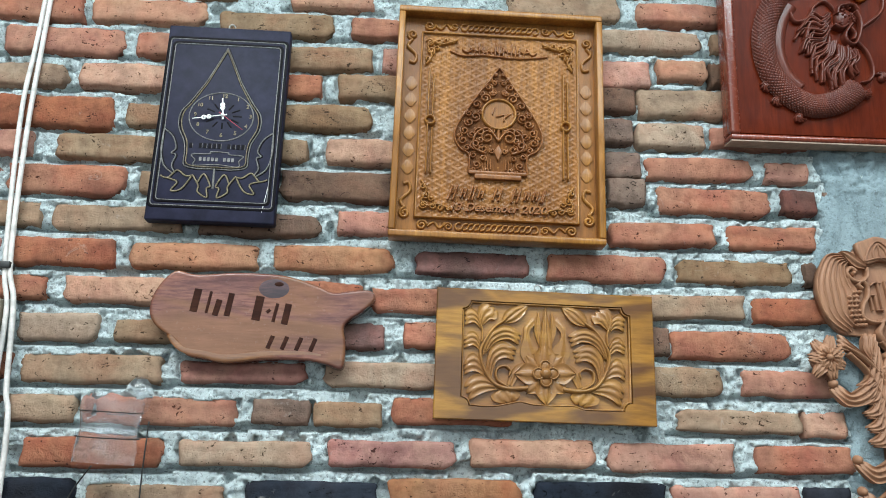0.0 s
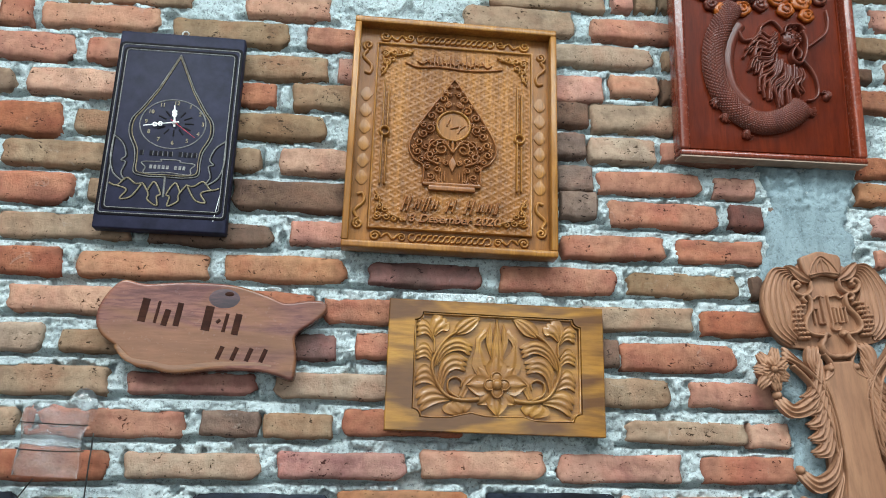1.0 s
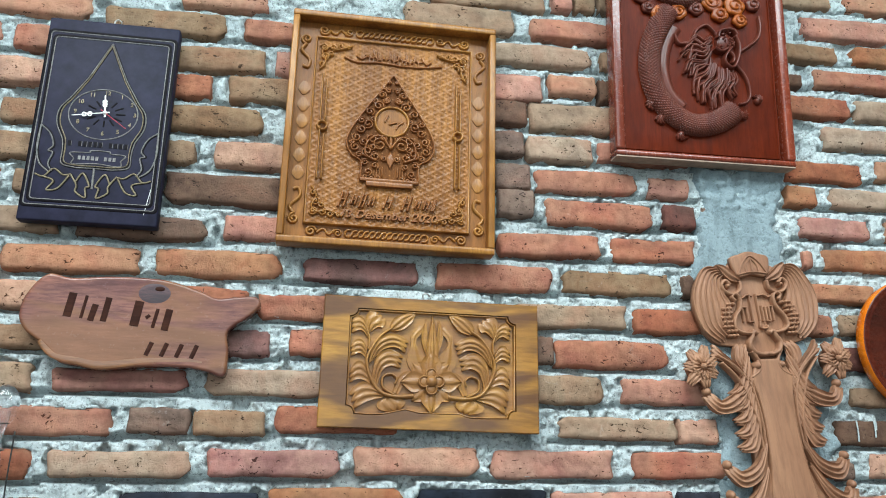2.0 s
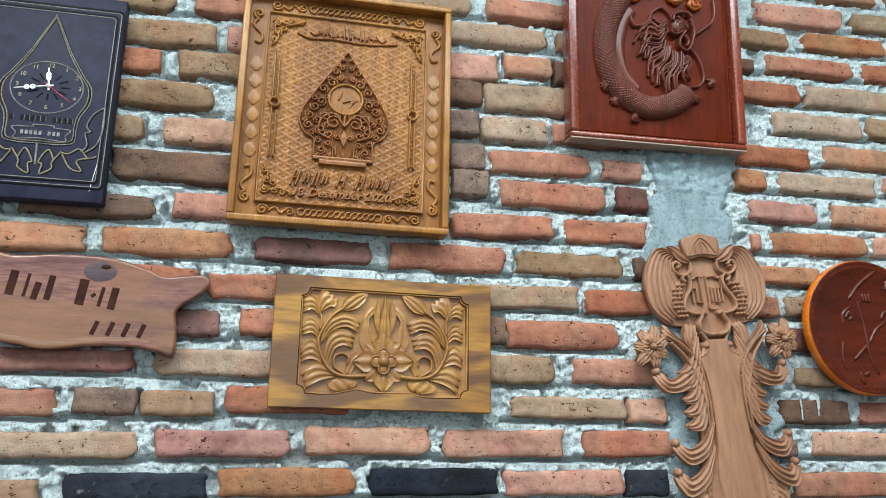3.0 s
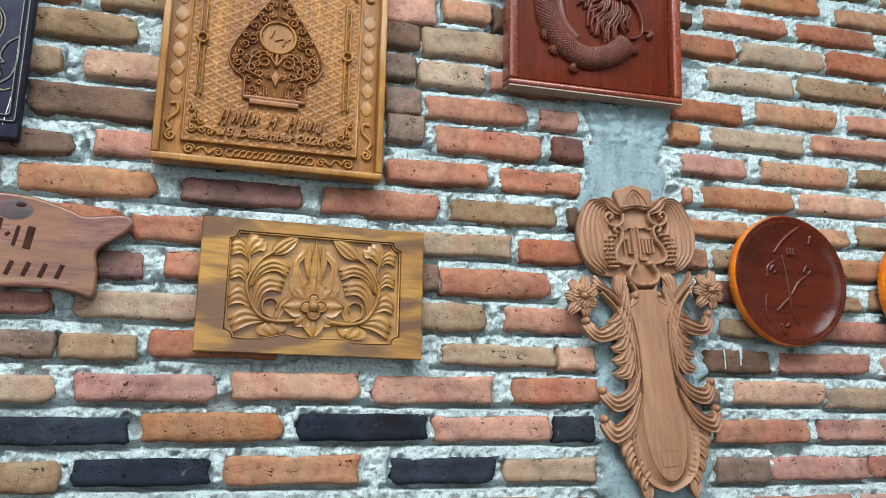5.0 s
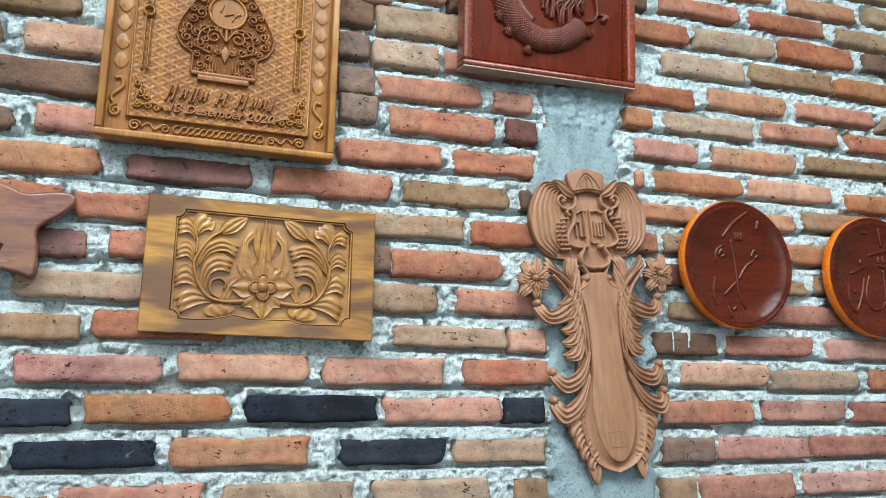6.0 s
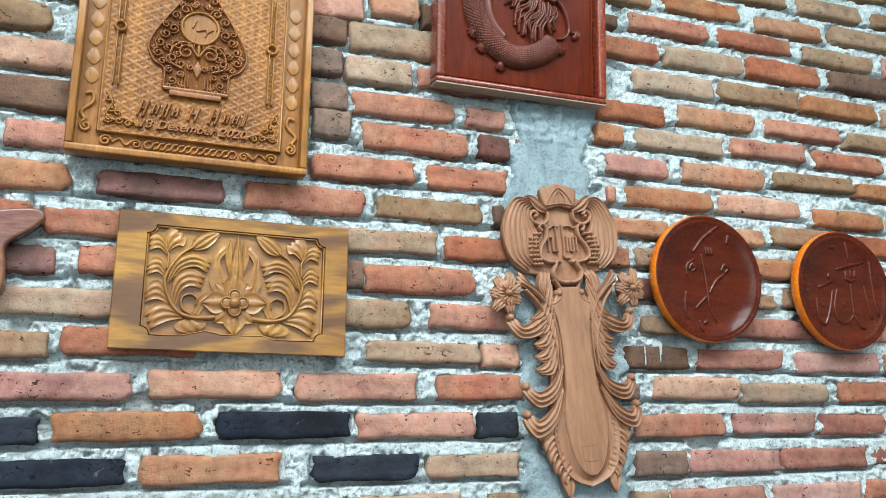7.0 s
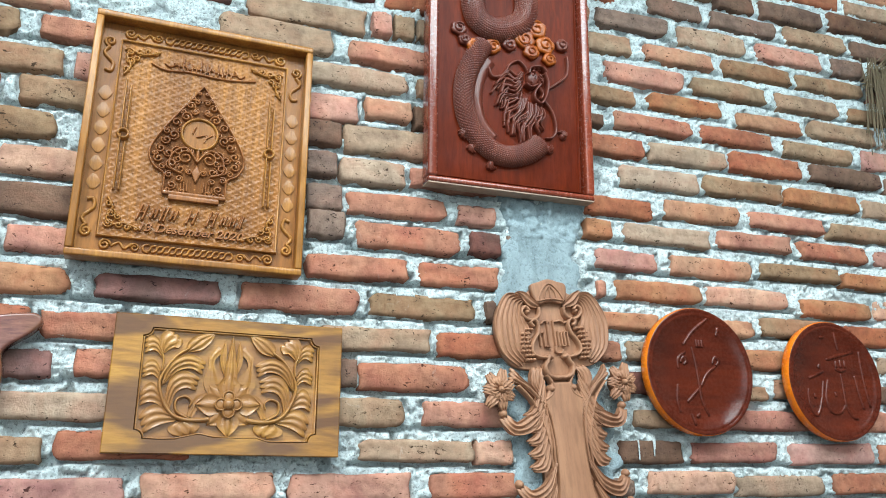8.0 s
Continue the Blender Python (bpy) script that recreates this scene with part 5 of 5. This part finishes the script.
        part("curl", stroke(bmesh.new(), m([tuple(q) for q in rounded([(0.028, 0.238), (0.030, 0.222), (0.044, 0.213), (0.060, 0.218), (0.067, 0.231), (0.058, 0.240), (0.050, 0.232)], 6)]), 0.0046, 0.016, y1, taper=(0.8, 1.0)), RAWWOOD, c)
        part("curl_boss", dome(bmesh.new(), s * 0.0545, 0.229, 0.0055, 0.017, y1), RAWWOOD, c)
        # shield edge, lyre-shaped
        part("shield_edge", stroke(bmesh.new(), m([tuple(q) for q in rounded([(0.044, 0.200), (0.050, 0.208), (0.042, 0.214), (0.034, 0.204), (0.037, 0.186), (0.050, 0.168), (0.054, 0.150), (0.042, 0.140), (0.022, 0.137)], 6)]), 0.0038, 0.0150, y1), RAWWOOD, c)
        part("shield_bracket", stroke(bmesh.new(), m([tuple(q) for q in rounded([(0.033, 0.209), (0.026, 0.206), (0.018, 0.211), (0.006, 0.209)], 5)]), 0.0022, 0.008, y1), RAWWOOD, c)
        part("neck_scroll", stroke(bmesh.new(), m([tuple(q) for q in rounded([(0.012, 0.136), (0.020, 0.140), (0.024, 0.130), (0.031, 0.118), (0.025, 0.103), (0.010, 0.097), (0.0, 0.098)], 6)]), 0.0052, 0.017, y1), RAWWOOD, c)
        part("neck_boss", dome(bmesh.new(), s * 0.0245, 0.0765, 0.0085, 0.018, y1, 12), RAWWOOD, c)
        part("neck_bar", stroke(bmesh.new(), m([tuple(q) for q in rounded([(0.030, 0.104), (0.022, 0.092), (0.018, 0.080), (0.024, 0.066), (0.040, 0.056)], 6)]), 0.0040, 0.014, y1), RAWWOOD, c)
        part("neck_leaf", frond(bmesh.new(), m([(0.044, 0.056), (0.066, 0.086), (0.066, 0.106), (0.058, 0.121)]), m([(0.040, 0.062), (0.046, 0.084), (0.042, 0.104), (0.034, 0.118)]), 0.015, y1, 3, 0.16), RAWWOOD, c)
        part("shoulder_leaf", frond(bmesh.new(), m([(0.036, 0.046), (0.064, 0.078), (0.090, 0.104), (0.104, 0.124)]), m([(0.038, 0.030), (0.068, 0.066), (0.090, 0.086), (0.112, 0.098)]), 0.018, y1, 3, 0.12), RAWWOOD, c)
        # ragged rosette
        bm = bmesh.new()
        o = Vector((s * 0.136, 0.080))
        plate(bm, arc(o.x, o.y, 0.024, 0, 360, 16)[:-1], y1 - 0.011, -0.006, 0.0)
        for ringk, (count, ln, hh) in enumerate(((7, 0.038, 0.010), (6, 0.024, 0.015))):
            for k in range(count):
                a = radians(360 / count * k + 20 + 25 * ringk)
                d, e = Vector((math.cos(a), math.sin(a))), Vector((-math.sin(a), math.cos(a)))
                q = ln * (0.9 + 0.2 * ((k * 5) % 3) / 2)
                frond(bm, [tuple(o + d * 0.005 + e * 0.002), tuple(o + d * q * 0.5 + e * 0.010), tuple(o + d * q + e * 0.007)], [tuple(o + d * 0.005 - e * 0.002), tuple(o + d * q * 0.5 - e * 0.010), tuple(o + d * q - e * 0.007)], hh, y1 - 0.009, 3, 0.3, 10)
        dome(bm, o.x, o.y, 0.007, 0.013, y1 - 0.016, 10)
        part("rosette", bm, RAWWOOD, c)
        # hooked side leaves with a rolled tip
        for out, inn, bx, bz in (
            ([(0.044, 0.034), (0.076, 0.000), (0.118, -0.004), (0.142, 0.026)], [(0.050, 0.048), (0.088, 0.026), (0.110, 0.018), (0.122, 0.034)], 0.131, 0.036),
            ([(0.034, -0.066), (0.056, -0.118), (0.096, -0.134), (0.125, -0.102)], [(0.036, -0.056), (0.062, -0.094), (0.092, -0.107), (0.106, -0.095)], 0.115, -0.094),
            ([(0.040, -0.110), (0.064, -0.166), (0.106, -0.188), (0.130, -0.154)], [(0.042, -0.100), (0.072, -0.142), (0.098, -0.158), (0.108, -0.146)], 0.118, -0.145)):
            lf = frond(bmesh.new(), m(out), m(inn), 0.019, y1 - 0.001, 3, 0.10, 24)
            dome(lf, s * bx, bz, 0.0085, 0.0135, y1 - 0.001, 14)
            part("hooked_leaf", lf, RAWWOOD, c)
        # long ribs that sweep from the shoulder along the tongue
        for pts in ([(0.103, 0.100), (0.070, 0.076), (0.046, 0.040), (0.036, -0.017), (0.038, -0.080)], [(0.096, 0.086), (0.070, 0.055), (0.054, 0.014), (0.044, -0.030), (0.044, -0.080)]):
            part("long_rib", stroke(bmesh.new(), rounded(m(pts), 8), 0.0028, 0.019, y1, taper=(1.1, 0.5)), RAWWOOD, c)
        # curled leaves down the flank
        for k in range(5):
            z = 0.034 - 0.024 * k
            out = [(0.040, z + 0.078), (0.058, z + 0.040), (0.072, z + 0.008), (0.090, z - 0.002)]
            inn = [(0.036, z + 0.050), (0.042, z + 0.018), (0.056, z - 0.012), (0.080, z - 0.014)]
            part("flank_leaf", frond(bmesh.new(), m(out), m(inn), 0.0175 - 0.0006 * k, y1, 3, 0.10, 24), RAWWOOD, c)
        # hollow cup round the foot of the tongue
        part("cup", frond(bmesh.new(), m([(0.040, -0.112), (0.058, -0.146), (0.069, -0.183), (0.066, -0.217), (0.056, -0.250), (0.034, -0.273), (0.0, -0.286)]), m([(0.036, -0.112), (0.043, -0.150), (0.0435, -0.180), (0.037, -0.219), (0.024, -0.250), (0.009, -0.265), (0.0, -0.268)]), 0.0135, y1, 1, 0.0, 40, 0.75), RAWWOOD, c)
        for tx, tz, cx in ((0.098, -0.190, 0.062), (0.090, -0.211, 0.064), (0.083, -0.232, 0.062), (0.074, -0.253, 0.054), (0.062, -0.272, 0.042)):
            part("edge_leaf", frond(bmesh.new(), m([(cx, tz + 0.034), (cx + 0.6 * (tx - cx), tz + 0.026), (tx + 0.002, tz + 0.014), (tx, tz - 0.004)]), m([(cx - 0.004, tz + 0.014), (cx + 0.3 * (tx - cx), tz + 0.008), (cx + 0.55 * (tx - cx), tz), (tx - 0.010, tz - 0.008)]), 0.013, y1, 2, 0.14, 16), RAWWOOD, c)
        part("foot_leaf", frond(bmesh.new(), m([(0.062, -0.264), (0.060, -0.282), (0.050, -0.304)]), m([(0.038, -0.268), (0.040, -0.286), (0.049, -0.304)]), 0.012, y1 + 0.002, 2, 0.0, 14), RAWWOOD, c)
    # emblem: upright and level bars
    for x, z0, z1 in ((-0.031, 0.160, 0.188), (-0.022, 0.160, 0.189), (-0.012, 0.158, 0.213), (0.002, 0.158, 0.213), (0.010, 0.160, 0.190), (0.017, 0.160, 0.188), (0.024, 0.160, 0.188), (0.031, 0.160, 0.189)):
        part("emblem_bar", stroke(bmesh.new(), [(x, z0), (x, z1)], 0.0018, 0.008, y1), RAWWOOD, c)
    for pts in ([(-0.031, 0.188), (-0.022, 0.188)], [(-0.022, 0.160), (-0.012, 0.160)], [(0.017, 0.160), (0.024, 0.160)], [(0.024, 0.188), (0.031, 0.188)], [(0.002, 0.160), (0.000, 0.148), (0.012, 0.146), (0.016, 0.152)]):
        part("emblem_bar", stroke(bmesh.new(), rounded(pts, 4), 0.0017, 0.008, y1), RAWWOOD, c)
    return c


# round calligraphy plaques
def round_plaque(x, z, strokes, label):
    c = thing("round_plaque", pose(x, -0.003, z, 0.8, 0, 0), label, "wall plaque", "round plaques")
    r = 0.134
    bm = bmesh.new()
    prof = [(r - 0.004, -0.010), (r - 0.001, -0.013), (r, -0.030), (r - 0.002, -0.034)]
    n = 72
    rings = [[bm.verts.new((q * math.cos(2 * math.pi * k / n), y, q * math.sin(2 * math.pi * k / n))) for k in range(n)] for q, y in prof]
    for a, b in zip(rings, rings[1:]):
        for k in range(n):
            bm.faces.new((a[k], a[(k + 1) % n], b[(k + 1) % n], b[k]))
    bm.faces.new(rings[0])
    part("edge", bm, AMBER, c, "bright amber varnished edge")
    bm = bmesh.new()
    prof = [(r - 0.002, -0.034), (r - 0.006, -0.036), (r - 0.009, -0.0335), (r - 0.011, -0.0335), (r - 0.014, -0.0345), (r - 0.017, -0.031), (r * 0.5, -0.0312), (0.001, -0.0315)]
    rings = [[bm.verts.new((q * math.cos(2 * math.pi * k / n), y, q * math.sin(2 * math.pi * k / n))) for k in range(n)] for q, y in prof]
    for a, b in zip(rings, rings[1:]):
        for k in range(n):
            bm.faces.new((a[k], a[(k + 1) % n], b[(k + 1) % n], b[k]))
    part("face", bm, DISCWOOD, c, "dark glossy face with raised rim")
    for pts in strokes:
        part("raised_stroke", stroke(bmesh.new(), rounded(pts, 7), 0.0046, 0.0042, -0.0306, taper=(0.7, 0.7), mid=1.25), DISCWOOD, c)
    part("back", plate(bmesh.new(), arc(0, 0, r - 0.020, 0, 360, 48)[:-1], -0.014, -0.002, 0), DISCWOOD, c, smooth=False)
    return c


def cup_holder():
    c = thing("cut_plastic_bottle", pose(-0.482, -0.006, 1.328, 0, 2.5, 0), "cut clear plastic bottle tied to the wall with wire", "container")
    n, rows = 28, 12
    bm = bmesh.new()
    g = []
    for j in range(rows + 1):
        t = j / rows
        r = 0.046 + 0.0025 * math.sin(9 * t)
        row = []
        for k in range(n):
            a = 2 * math.pi * k / n
            top = 0.052 + 0.004 * math.sin(a * 3)
            row.append(bm.verts.new((r * math.cos(a), -0.047 + r * math.sin(a), -0.052 + t * (top + 0.052))))
        g.append(row)
    for a, b in zip(g, g[1:]):
        for k in range(n):
            bm.faces.new((a[k], a[(k + 1) % n], b[(k + 1) % n], b[k]))
    bm.faces.new(g[0][::-1])
    part("wall", bm, CLEAR, c, "crinkled clear plastic")
    bm = dome(bmesh.new(), 0.026, 0.058, 0.024, 0.016, -0.012, 16, 0.034)
    part("bent_flap", bm, CLEAR, c, "bent shiny flap")
    for z in (0.028, -0.012):
        bm = bmesh.new()
        ring = [bm.verts.new((0.0485 * math.cos(2 * math.pi * k / 30), -0.047 + 0.0485 * math.sin(2 * math.pi * k / 30), z + 0.004 * math.sin(2 * math.pi * k / 30))) for k in range(30)]
        ring2 = [bm.verts.new((v.co.x * 1.03, (v.co.y + 0.047) * 1.03 - 0.047, v.co.z + 0.0016)) for v in ring]
        for k in range(30):
            bm.faces.new((ring[k], ring[(k + 1) % 30], ring2[(k + 1) % 30], ring2[k]))
        part("wire", bm, BLACKPLASTIC, c, "thin dark wire")
    for pts in ([(0.050, 0.02), (0.052, -0.06), (0.058, -0.16), (0.062, -0.30)], [(-0.030, -0.055), (-0.042, -0.075), (-0.055, -0.10), (-0.085, -0.17)]):
        part("wire_end", stroke(bmesh.new(), rounded(pts, 6), 0.0012, 0.002, -0.010, sides=4), BLACKPLASTIC, c)
    return c


def tube(name, pts, r, mat, label, category, group="", sides=8):
    cu = [Vector(p) for p in pts]
    sp = []
    k = len(cu)
    for i in range(k - 1):
        a, b, c_, d = cu[max(i - 1, 0)], cu[i], cu[i + 1], cu[min(i + 2, k - 1)]
        for j in range(8):
            t = j / 8
            sp.append(0.5 * ((2 * b) + (c_ - a) * t + (2 * a - 5 * b + 4 * c_ - d) * t * t + (3 * b - a - 3 * c_ + d) * t ** 3))
    sp.append(cu[-1])
    bm = bmesh.new()
    rings = []
    for i, p in enumerate(sp):
        d = (sp[min(i + 1, len(sp) - 1)] - sp[max(i - 1, 0)]).normalized()
        u = d.cross(Vector((0, 1, 0))).normalized()
        v = d.cross(u)
        rings.append([bm.verts.new(p + u * r * math.cos(2 * math.pi * q / sides) + v * r * math.sin(2 * math.pi * q / sides)) for q in range(sides)])
    for a, b in zip(rings, rings[1:]):
        for q in range(sides):
            bm.faces.new((a[q], a[(q + 1) % sides], b[(q + 1) % sides], b[q]))
    bm.faces.new(rings[0][::-1]), bm.faces.new(rings[-1])
    return tagged(link(name, bm, mat), label, category, group)


wall_clock()
carved_panel()
flower_plaque()
slab_sign()
dragon_panel()
tall_carving()
round_plaque(1.184, 1.532, [[(0.033, 0.114), (-0.009, 0.084), (-0.037, 0.053)], [(-0.034, 0.039), (-0.053, 0.024), (-0.055, 0.003)], [(-0.048, 0.016), (-0.040, 0.028), (-0.034, 0.018), (-0.042, 0.012)], [(-0.017, 0.050), (-0.010, 0.010), (-0.007, -0.028), (-0.004, -0.060), (0.010, -0.092)], [(-0.004, 0.066), (-0.003, 0.050)], [(0.003, 0.066), (0.004, 0.050)], [(0.010, 0.066), (0.011, 0.050)], [(-0.060, -0.030), (-0.065, -0.063), (-0.059, -0.086)],
             [(-0.008, -0.037), (-0.041, -0.066)], [(-0.002, -0.032), (0.017, -0.005), (0.039, 0.010)], [(0.032, 0.016), (0.040, 0.030), (0.049, 0.022), (0.040, 0.012)], [(0.050, 0.076), (0.056, 0.092), (0.052, 0.088)], [(-0.032, -0.089), (-0.025, -0.112)], [(-0.021, -0.096), (-0.012, -0.088)]], "round dark red varnished plaque with raised strokes, on bricks")
round_plaque(1.548, 1.524, [[(0.016, 0.110), (0.019, 0.087), (0.021, 0.069)], [(-0.019, 0.046), (0.018, 0.056), (0.063, 0.067)], [(0.009, 0.044), (0.008, 0.030)], [(0.022, 0.047), (0.022, 0.030)], [(0.035, 0.046), (0.035, 0.030)], [(0.004, 0.027), (0.020, 0.022), (0.036, 0.027)], [(0.019, 0.016), (0.020, -0.025), (0.020, -0.055)], [(0.058, 0.013), (0.063, -0.023), (0.071, -0.061)], [(-0.081, -0.020), (-0.082, -0.054), (-0.066, -0.078), (-0.046, -0.043), (-0.035, -0.002)],
             [(-0.021, 0.003), (-0.033, -0.042), (-0.024, -0.069), (0.001, -0.071), (0.018, -0.055)], [(0.020, -0.055), (0.034, -0.078), (0.050, -0.084)], [(-0.075, 0.003), (-0.032, 0.020)], [(-0.044, 0.026), (-0.040, 0.036)], [(-0.028, 0.096), (-0.016, 0.098)], [(0.082, 0.070), (0.084, 0.0), (0.092, -0.056)], [(-0.066, -0.030), (-0.064, -0.040)], [(-0.006, -0.026), (-0.004, -0.036)]], "round dark red varnished plaque with raised strokes, on bricks")
cup_holder()
tube("white_cable", [(-0.712, -0.012, 2.9), (-0.714, -0.010, 2.13), (-0.714, -0.010, 1.86), (-0.703, -0.010, 1.62), (-0.684, -0.012, 1.54), (-0.672, -0.012, 1.40), (-0.655, -0.012, 1.24), (-0.64, -0.012, 0.4)], 0.0048, CABLEWHITE, "white electric cable running down the bricks", "cable", "white cables")
tube("white_cable", [(-0.722, -0.011, 2.9), (-0.724, -0.010, 2.13), (-0.730, -0.010, 1.90), (-0.712, -0.010, 1.62), (-0.694, -0.012, 1.53), (-0.690, -0.012, 1.40), (-0.672, -0.012, 1.24), (-0.66, -0.012, 0.4)], 0.0045, CABLEWHITE, "white electric cable running down the bricks", "cable", "white cables")
clip = tagged(link("cable_clip", box(bmesh.new(), -0.722, -0.698, -0.020, 0.004, 1.600, 1.612, 0.002), BLACKPLASTIC), "small black cable clip on the bricks", "cable clip")
tube("bamboo_pole", [(-0.735, -0.045, 0.0), (-0.728, -0.045, 0.8), (-0.722, -0.045, 1.52)], 0.024, BAMBOO, "dark weathered bamboo pole leaning on the wall", "pole", sides=16)
tagged(link("wooden_batten", box(bmesh.new(), -0.722, -0.700, -0.022, 0.0, 0.0, 1.545, 0.002), BATTEN), "thin grey wooden batten against the bricks", "batten")

# dry straw hanging high on the wall
bm = bmesh.new()
rng = random.Random(9)
for k in range(160):
    x, z = 1.90 + rng.uniform(-0.05, 0.16), 2.36 + rng.uniform(-0.03, 0.06)
    d = rng.uniform(-0.5, 0.4)
    pts = [(x, z), (x + 0.05 * d, z - rng.uniform(0.05, 0.09)), (x + 0.10 * d, z - rng.uniform(0.13, 0.24))]
    stroke(bm, rounded(pts, 4), rng.uniform(0.0008, 0.0016), 0.002, -0.012 - rng.uniform(0, 0.035), sides=3)
for k in range(60):
    x, z = 1.83 + rng.uniform(0, 0.06), 2.32 + rng.uniform(-0.01, 0.03)
    stroke(bm, rounded([(x, z), (x + 0.08, z + 0.06 + rng.uniform(-0.02, 0.02)), (x + 0.20, z + 0.16 + rng.uniform(-0.04, 0.04))], 4), 0.0013, 0.002, -0.012 - rng.uniform(0, 0.03), sides=3)
tagged(link("straw_bundle", bm, STRAW), "bundle of dry brown straw hanging on bricks", "straw", kind="stuff")

# white paint runs on one dark brick
for x, z0, z1 in ((1.036, 1.352, 1.394), (1.072, 1.360, 1.396), (1.075, 1.374, 1.400)):
    part("paint_run", stroke(bmesh.new(), rounded([(x, z1), (x + 0.001, (z0 + z1) / 2), (x, z0)], 4), 0.0016, 0.0015, -0.003), MORTAR, wall, "thin white paint run")

# ---- bricks: shared rough shapes, one object each ----


def brick_shape(seed, w=0.2, h=0.046, d=0.045):
    """An old hand-made brick: bowed faces, worn arrises, chipped outline; the front lies at y = 0."""
    rng = random.Random(seed)
    nx, nz = 16, 6
    bm = bmesh.new()
    ph = [rng.uniform(0, 6.28) for _ in range(8)]
    grid = []
    cut = [rng.choice((0.002, 0.003, 0.004, 0.006, 0.012)) for _ in range(4)]
    for j in range(nz + 1):
        row = []
        for i in range(nx + 1):
            u, v = i / nx * 2 - 1, j / nz * 2 - 1
            # crowd the lines towards the rim
            uu = math.copysign(1 - (1 - abs(u)) ** 1.35, u)
            vv = math.copysign(1 - (1 - abs(v)) ** 1.25, v)
            x, z = uu * w / 2, vv * h / 2
            rim = min(w / 2 - abs(x), h / 2 - abs(z))
            c = cut[(u > 0) * 2 + (v > 0)]
            over = max(0.0, c - (w / 2 - abs(x))) + max(0.0, c - (h / 2 - abs(z))) - c
            if over > 0:
                x -= math.copysign(over * 0.55, x)
                z -= math.copysign(over * 0.55, z)
            z += 0.0010 * math.sin(4 * uu + ph[0]) * vv + 0.0006 * math.sin(9 * uu + ph[1]) + rng.uniform(-0.0006, 0.0006)
            x += (0.0025 * math.sin(3 * vv + ph[2]) + rng.uniform(-0.001, 0.001)) * abs(uu) ** 6
            y = -0.0018 * math.sin(2.2 * uu + ph[3]) - 0.0012 * math.sin(2 * vv + ph[4]) + rng.uniform(-0.0005, 0.0005)
            if rim < 0.0005:
                y += 0.0042 + rng.uniform(-0.001, 0.002)
            elif rim < 0.0042:
                y += 0.0007
            row.append(bm.verts.new((x, y, z)))
        grid.append(row)
    for j in range(nz):
        for i in range(nx):
            bm.faces.new((grid[j][i], grid[j][i + 1], grid[j + 1][i + 1], grid[j + 1][i]))
    ring = grid[0] + [r[-1] for r in grid[1:]] + grid[-1][-2::-1] + [r[0] for r in grid[-2:0:-1]]
    back = [bm.verts.new((v.co.x, d, v.co.z)) for v in ring]
    for k in range(len(ring)):
        q = (k + 1) % len(ring)
        bm.faces.new((ring[q], ring[k], back[k], back[q]))
    bm.normal_update()
    me = bpy.data.meshes.new("brick")
    bm.to_mesh(me)
    bm.free()
    me.polygons.foreach_set("use_smooth", [True] * len(me.polygons))
    return me


SHAPES = {}
rng = random.Random(7)
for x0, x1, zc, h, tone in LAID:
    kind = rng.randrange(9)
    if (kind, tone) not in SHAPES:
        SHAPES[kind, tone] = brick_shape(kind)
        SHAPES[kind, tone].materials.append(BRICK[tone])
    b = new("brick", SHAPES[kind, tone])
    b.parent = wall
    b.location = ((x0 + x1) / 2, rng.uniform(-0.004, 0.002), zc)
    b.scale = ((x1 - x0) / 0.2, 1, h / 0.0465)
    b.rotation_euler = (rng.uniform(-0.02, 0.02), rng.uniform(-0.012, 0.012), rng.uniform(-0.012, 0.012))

# the rest of the wall, out of the walk's reach: the same bond, joined
side = [brick_shape(s, d=0.03) for s in (21, 22, 23, 24)]
co, fa, tones = [], [], []
TONE_ORDER = "rrobbbdpm"
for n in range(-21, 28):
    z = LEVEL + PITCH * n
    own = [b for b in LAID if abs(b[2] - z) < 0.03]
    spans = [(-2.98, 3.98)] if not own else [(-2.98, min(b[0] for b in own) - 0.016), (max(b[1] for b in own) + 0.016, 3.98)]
    for a, e in spans:
        x = a
        while x < e - 0.06:
            w = min(rng.uniform(0.19, 0.235), e - x)
            if a < -2.9 and x == a:
                w = rng.uniform(0.08, 0.22) if e - a > 0.3 else w
            hh = rng.uniform(0.042, 0.049)
            src = side[rng.randrange(4)]
            k = len(co)
            dy = rng.uniform(-0.004, 0.003)
            dz = rng.uniform(-0.003, 0.003)
            co += [(x + w / 2 + v.co.x * w / 0.2, v.co.y + dy, z + dz + v.co.z * hh / 0.046) for v in src.vertices]
            t = "robdmp".index(TONE_ORDER[rng.randrange(9)])
            for p in src.polygons:
                fa.append([k + i for i in p.vertices])
                tones.append(t)
            x += w + rng.uniform(0.016, 0.032)
me = bpy.data.meshes.new("brickwork")
me.from_pydata(co, [], fa)
for t in "robdmp":
    me.materials.append(BRICK[t])
me.polygons.foreach_set("material_index", tones)
me.polygons.foreach_set("use_smooth", [True] * len(fa))
rest = new("brickwork", me)
rest.parent = wall
tagged(rest, "weathered red and tan bricks of the wall's remainder", kind="stuff")
for s in side:
    bpy.data.meshes.remove(s)
